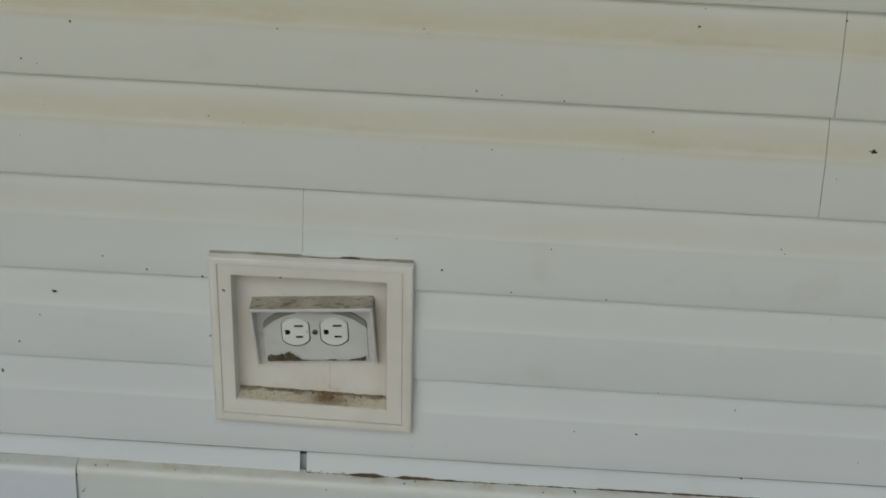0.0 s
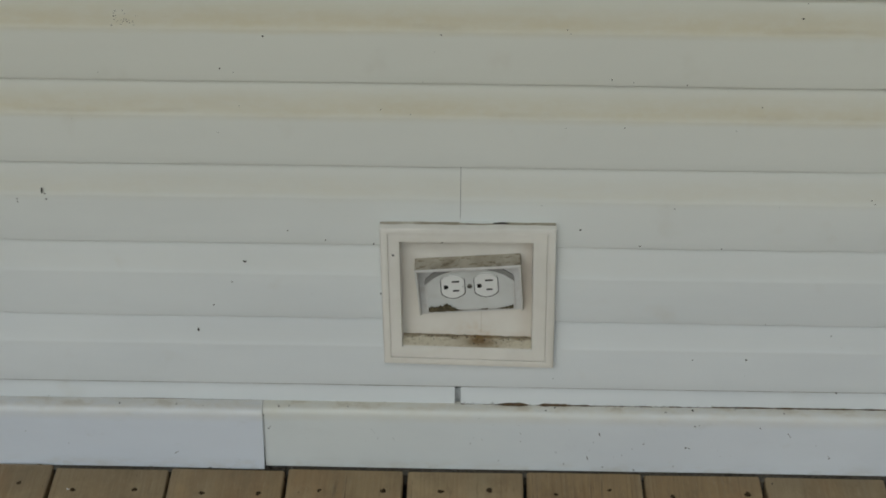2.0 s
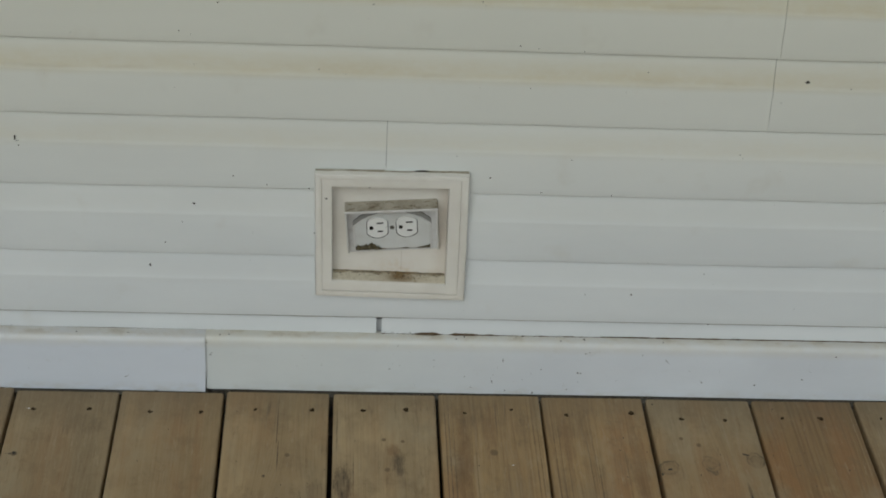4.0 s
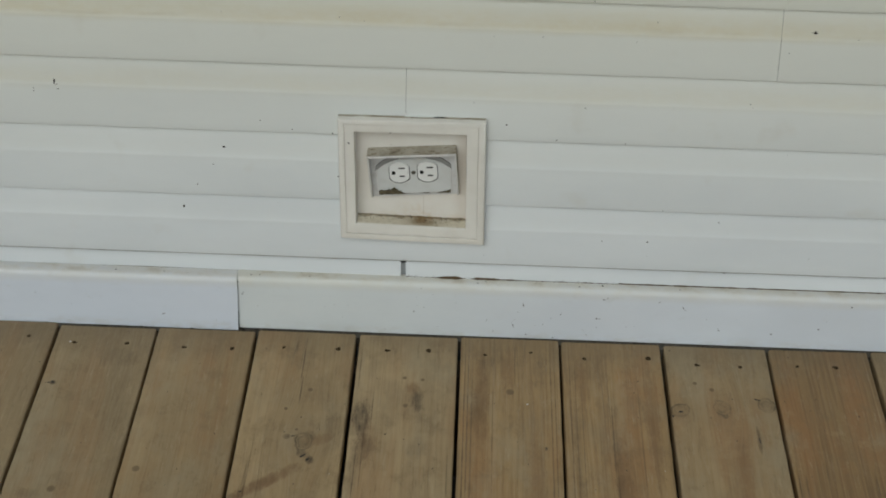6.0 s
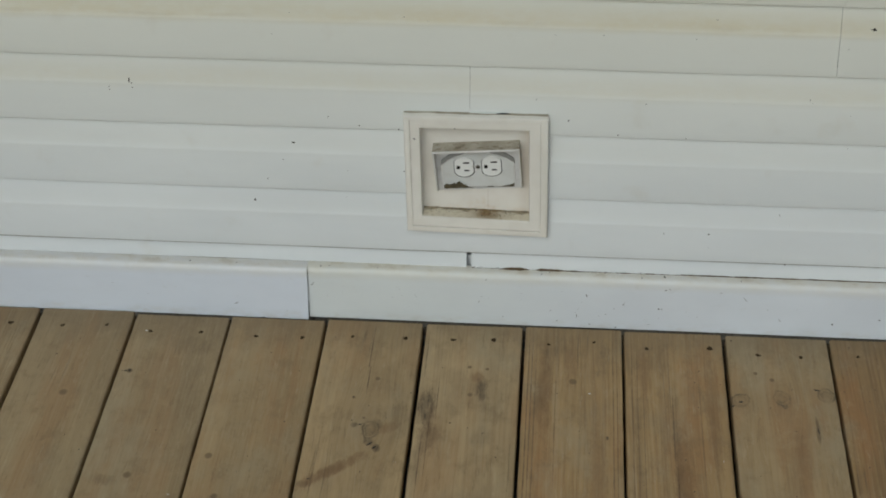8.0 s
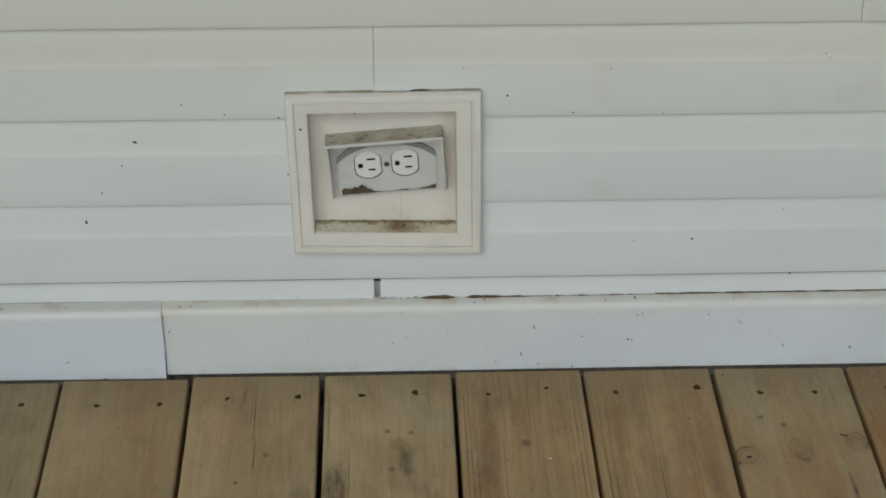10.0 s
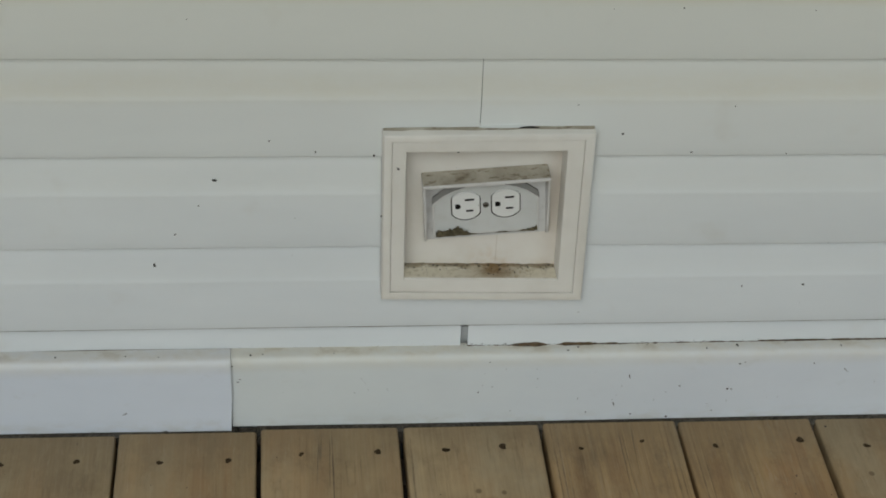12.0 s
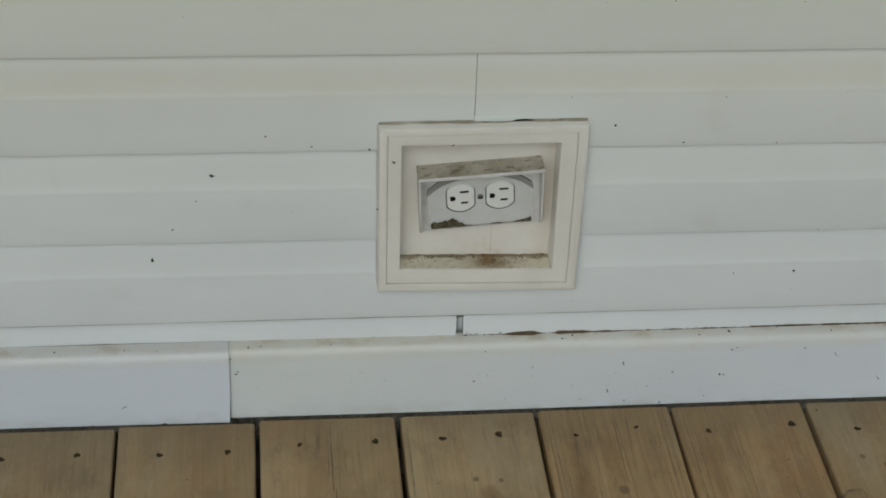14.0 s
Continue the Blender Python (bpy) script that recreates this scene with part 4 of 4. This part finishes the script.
SKIRT_SPOTS = [(0.133, 0.039, 3.0), (0.147, 0.046, 1.6), (0.137, 0.048, 1.4), (0.143, 0.078, 2.0), (0.340, 0.043, 2.4), (0.327, 0.035, 1.5), (0.399, 0.071, 3.2),
               (0.404, 0.073, 2.0), (0.391, 0.038, 3.4), (0.395, 0.0375, 2.2), (0.477, 0.070, 2.6), (0.564, 0.025, 3.4), (0.562, 0.028, 2.0), (0.293, 0.006, 2.4), (0.378, 0.009, 2.0),
               (0.331, 0.002, 2.4), (-0.108, 0.058, 3.0), (-0.106, 0.061, 1.8), (-0.113, 0.078, 2.0), (0.638, 0.022, 3.6), (0.703, 0.033, 3.4), (0.744, 0.073, 3)]
spots = [(Vector((x, -0.0228, z)), AX, AZ * 0.8, s) for x, z, s in SKIRT_SPOTS]
for _ in range(34):
    spots.append((Vector((rng.uniform(-0.1, 0.9), -0.0226, rng.uniform(0.003, 0.07))), AX, AZ, rng.uniform(0.6, 1.4)))
# long crumbs: blown grass ends
spots += [(Vector((x, -0.0228, z)), (AZ * c + AX * d).normalized(), (AX * c - AZ * d).normalized() * 0.16, w) for x, z, c, d, w in
          ((0.287, 0.0565, 1, -0.15, 9), (0.511, 0.061, 1, -0.8, 7), (0.514, 0.0575, 0.2, 1, 4), (0.274, 0.020, 1, -0.4, 8), (0.236, 0.028, 1, 0.2, 4), (0.246, 0.010, 1, -0.1, 5), (0.272, 0.026, 1, 0.5, 3))]
# on the newer trim
spots += [(Vector((x, -0.0262, z)), (AX + AZ * d).normalized(), AZ * k, w) for x, z, d, k, w in ((-0.221, 0.021, 0.5, 0.25, 7), (-0.146, 0.012, 6.0, 0.2, 4), (-0.40, 0.05, 0, 1, 1.4), (-0.35, 0.033, 0, 1, 1.2))]
specks("skirt_specks", spots, "dark crumbs and dirt specks on the skirt trim", 4)
# crumbs on the sloping top of the trim
spots = [(Vector((x, -0.0150 - o, 0.0864)), AX, AY, w) for x, o, w in ((-0.285, 0.0, 2.6), (-0.217, 0.0, 2.0), (-0.185, 0.002, 1.6), (-0.095, 0.001, 2.4), (-0.083, 0.0, 2.2), (-0.013, 0.0, 2.0),
                                                                    (0.222, 0.001, 3.0), (0.233, -0.004, 3.0), (0.364, 0.001, 2.2), (0.396, -0.004, 3.4), (0.397, -0.002, 2.4), (0.504, 0.0, 2.4))]
specks("ledge_crumbs", spots, "dark crumbs on the sloping top of the trim", 14)

# dirt packed in the seam between siding and skirt
spots = []
for _ in range(520):
    x = 0.122 + abs(rng.gauss(0, 0.28))
    dense = 0.45 + 0.7 * noise.noise((x * 40, 0, 7))
    if x < 0.95 and rng.random() < dense:
        spots.append((Vector((x, -0.0055 - abs(rng.gauss(0, 0.0016)), 0.0880 + rng.gauss(0, 0.0007))), AX, (AZ - AY * 0.7).normalized() * 0.6, rng.uniform(0.8, 3.6)))
for _ in range(60):
    spots.append((Vector((rng.uniform(-0.55, 0.12), -0.0065, 0.0878 + rng.gauss(0, 0.001))), AX, (AZ - AY * 0.7).normalized() * 0.5, rng.uniform(0.8, 2.2)))
specks("seam_dirt", spots, "black-brown dirt packed along the trim seam", 6)

# brown dirt along the seam: two lumps, then a thin broken line
bm = bmesh.new()
rings = []
for i in range(420):
    x = 0.121 + 0.70 * i / 419
    lump = 0.0026 * math.exp(-((x - 0.184) / 0.017) ** 4) + 0.0022 * math.exp(-((x - 0.232) / 0.018) ** 4) + 0.0013 * math.exp(-((x - 0.266) / 0.012) ** 2)
    line = 0.0010 + 0.0011 * noise.noise((x * 60, 1, 3)) + 0.0008 * noise.noise((x * 190, 2, 3))
    tall = max(0.00005, lump * (1 + 0.7 * noise.noise((x * 120, 4, 3))) + line * (1.0 if x < 0.5 else max(0.3, 1.0 - (x - 0.5) * 2.0)))
    rings.append([(x, -0.0032, 0.0865), (x, -0.0066 - tall * 0.8, 0.0872), (x, -0.0056 - tall * 0.4, 0.0876 + tall * 0.6), (x, -0.0030, 0.0875 + tall * 0.9)])
tagged(part("seam_crust", sweep(bm, rings, caps=True), DIRT), "brown dirt crust along the seam above the skirt trim", "dirt", kind="stuff")
bm, rings = bmesh.new(), []
for i in range(160):
    x = -0.75 + 0.862 * i / 159
    tall = max(0.0002, 0.0009 + 0.0009 * noise.noise((x * 30, 5, 3)) + 0.0008 * math.exp(-((x + 0.078) / 0.03) ** 2))
    rings.append([(x, -0.0032, 0.0865), (x, -0.0058, 0.0870), (x, -0.0046, 0.0876 + tall * 0.7), (x, -0.0030, 0.0876 + tall)])
tagged(part("seam_crust", sweep(bm, rings, caps=True), DIRT), "thin brown dirt line along the seam above the skirt trim", "dirt", kind="stuff")

# grey-brown litter that fills the joint between the deck's edge and the trim
bm, rings = bmesh.new(), []
for i in range(420):
    x = -0.8 + 1.8 * i / 419
    deep = 0.0040 + 0.0035 * noise.noise((x * 35, 9, 3)) + 0.0030 * noise.noise((x * 140, 4, 3)) + (0.009 if -0.112 < x < -0.088 else 0.0)
    rings.append([(x, -0.0155, -0.020), (x, -0.0155, -deep * 0.7), (x, -0.0230, -max(0.0012, deep)), (x, -0.0320, -max(0.0012, deep) - 0.001), (x, -0.0320, -0.020)])
tagged(part("gap_litter", sweep(bm, rings, caps=True), LITTER), "grey-brown litter packed between deck edge and skirt trim", "dirt", kind="stuff")
# a thin grey strip modelled as the shadow under the siding's lowest lap
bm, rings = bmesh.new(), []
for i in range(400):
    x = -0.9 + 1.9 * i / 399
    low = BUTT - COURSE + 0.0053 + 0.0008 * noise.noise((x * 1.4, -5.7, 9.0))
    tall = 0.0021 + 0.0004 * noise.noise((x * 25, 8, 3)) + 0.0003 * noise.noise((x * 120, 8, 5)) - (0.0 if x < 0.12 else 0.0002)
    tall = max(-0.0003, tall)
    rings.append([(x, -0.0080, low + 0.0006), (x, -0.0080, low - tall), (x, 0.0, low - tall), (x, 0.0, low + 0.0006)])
tagged(part("lap_dirt", sweep(bm, rings, caps=True), LAPSHADE), "thin grey strip standing in for the shadow under the lowest siding lap", "dirt", kind="stuff")

# a dry stalk stuck to the siding, bent like an L, with crumbs below it
y = lap_y(0.377) - 0.0015
bits = [(Vector((-0.3425, y, 0.3800)), AZ, AX * 0.22, 10), (Vector((-0.3395, y, 0.3758)), AX, AZ * 0.25, 6.5), (Vector((-0.3390, y, 0.3690)), AX, AZ, 2.4), (Vector((-0.3710, y, 0.3650)), AX, AZ, 2.2)]
specks("dry_stalk", bits, "bent dry stalk stuck to the siding", 21)

# the siding's loose cut edge above the block
bm = bmesh.new()
sweep(bm, [[(x, -0.0135, top_edge(x) - 0.0004), (x, -0.0135, top_edge(x) + h), (x, -0.0100, top_edge(x) + h), (x, -0.0100, top_edge(x))] for x, h in ((0.1530, 0.0002), (0.1555, 0.0016), (0.1620, 0.0013), (0.1780, 0.0002))], caps=True)
tagged(part("cut_gap", bm, SLOT), "dark gap where the siding is cut round the block", "gap", kind="structure")
bm = bmesh.new()
sweep(bm, [[(x, -0.0152 + 0.001 * k, top_edge(x) + h), (x, -0.0100, top_edge(x) + h + 0.0016), (x, -0.0088, top_edge(x) + h + 0.0012), (x, -0.0142 + 0.001 * k, top_edge(x) + h - 0.0006)]
           for x, h, k in ((0.117, 0.0004, 3.4), (0.127, 0.0012, 1.6), (0.141, 0.0013, 1.0), (0.152, 0.0014, 1.2), (0.164, 0.0004, 3.5))], caps=True)
part("lifted_edge", bm, SIDING, wall, "curled cut edge of the siding")

BLOCK_SPOTS = [(0.0438, 0.3092, -0.0228, 3.0), (0.0985, 0.3268, -0.0212, 3.2), (0.1218, 0.2592, -0.0088, 1.5), (0.0292, 0.2570, -0.0226, 2.4), (0.0425, 0.3108, -0.0228, 1.6)]
crumbs = []
for _ in range(110):
    f, back = rng.random(), abs(rng.gauss(0, 0.004))
    x, z = (a + (b - a) * f for a, b in zip(OPEN[0], OPEN[1]))
    if f > 0.012 and f < 0.988:
        crumbs.append((Vector((x, 0.0004 - min(0.017, back * (2.2 if 0.5 < f < 0.75 else 1.0)), z + 0.0016 + max(0.0, 0.0008 - back * 0.3))), AX, AY, rng.uniform(0.7, 2.2)))
specks("sill_crumbs", crumbs, "dark crumbs of dirt on the recess sill", 15)
specks("block_specks", [(Vector((x, y - 0.0004, z)), AX, AZ, s) for x, z, y, s in BLOCK_SPOTS], "dark specks on the mounting block", 12)

# splinters, crumbs and pits on the boards
spots = []
for _ in range(130):
    x, y = rng.uniform(-0.65, 0.8), -0.04 - abs(rng.gauss(0, 0.3))
    spots.append((Vector((x, y, 0.0012)), AX, AY, rng.uniform(0.7, 2.6)))
spots += [(Vector((0.010, -0.303, 0.0015)), AX + AY * 0.5, (AY - AX * 0.5) * 0.5, 9), (Vector((0.003, -0.296, 0.0012)), AX + AY, (AY - AX) * 0.3, 8), (Vector((-0.014, -0.258, 0.0012)), AX, AY * 0.4, 6),
          (Vector((-0.350, -0.164, 0.0014)), AX, AY * 0.8, 7), (Vector((-0.355, -0.166, 0.0014)), AX, AY * 0.7, 5), (Vector((-0.069, -0.369, 0.0012)), AX + AY * 0.4, AY * 0.5, 7),
          (Vector((0.500, -0.178, 0.0014)), AX + AY * 0.5, AY * 0.3, 14), (Vector((0.489, -0.188, 0.0014)), AY, AX * 0.35, 8), (Vector((0.606, -0.146, 0.0014)), AX - AY * 0.3, AY * 0.25, 12),
          (Vector((0.318, -0.263, 0.0012)), AY, AX * 0.6, 4), (Vector((0.600, -0.232, 0.0012)), AY, AX * 0.15, 16), (Vector((-0.029, -0.201, 0.0012)), AX, AY, 2.4), (Vector((0.107, -0.247, 0.0012)), AX, AY * 0.4, 6)]
specks("deck_crumbs", spots, "small dark crumbs and pits on the deck boards", 8)
pale = [(Vector((0.294, -0.174, 0.0012)), AX, AY, 3.0), (Vector((-0.245, -0.410, 0.0012)), AX, AY, 3.0), (Vector((-0.345, -0.073, 0.0012)), AX, AY * 0.6, 4.0),
        (Vector((0.040, -0.330, 0.0012)), AX, AY * 0.5, 2.0), (Vector((0.235, -0.420, 0.0012)), AX, AY, 2.2), (Vector((0.47, -0.30, 0.0012)), AX, AY, 1.8)]
specks("pale_crumbs", pale, "small pale crumbs lying on the deck boards", 9, 1.0, WHITE)
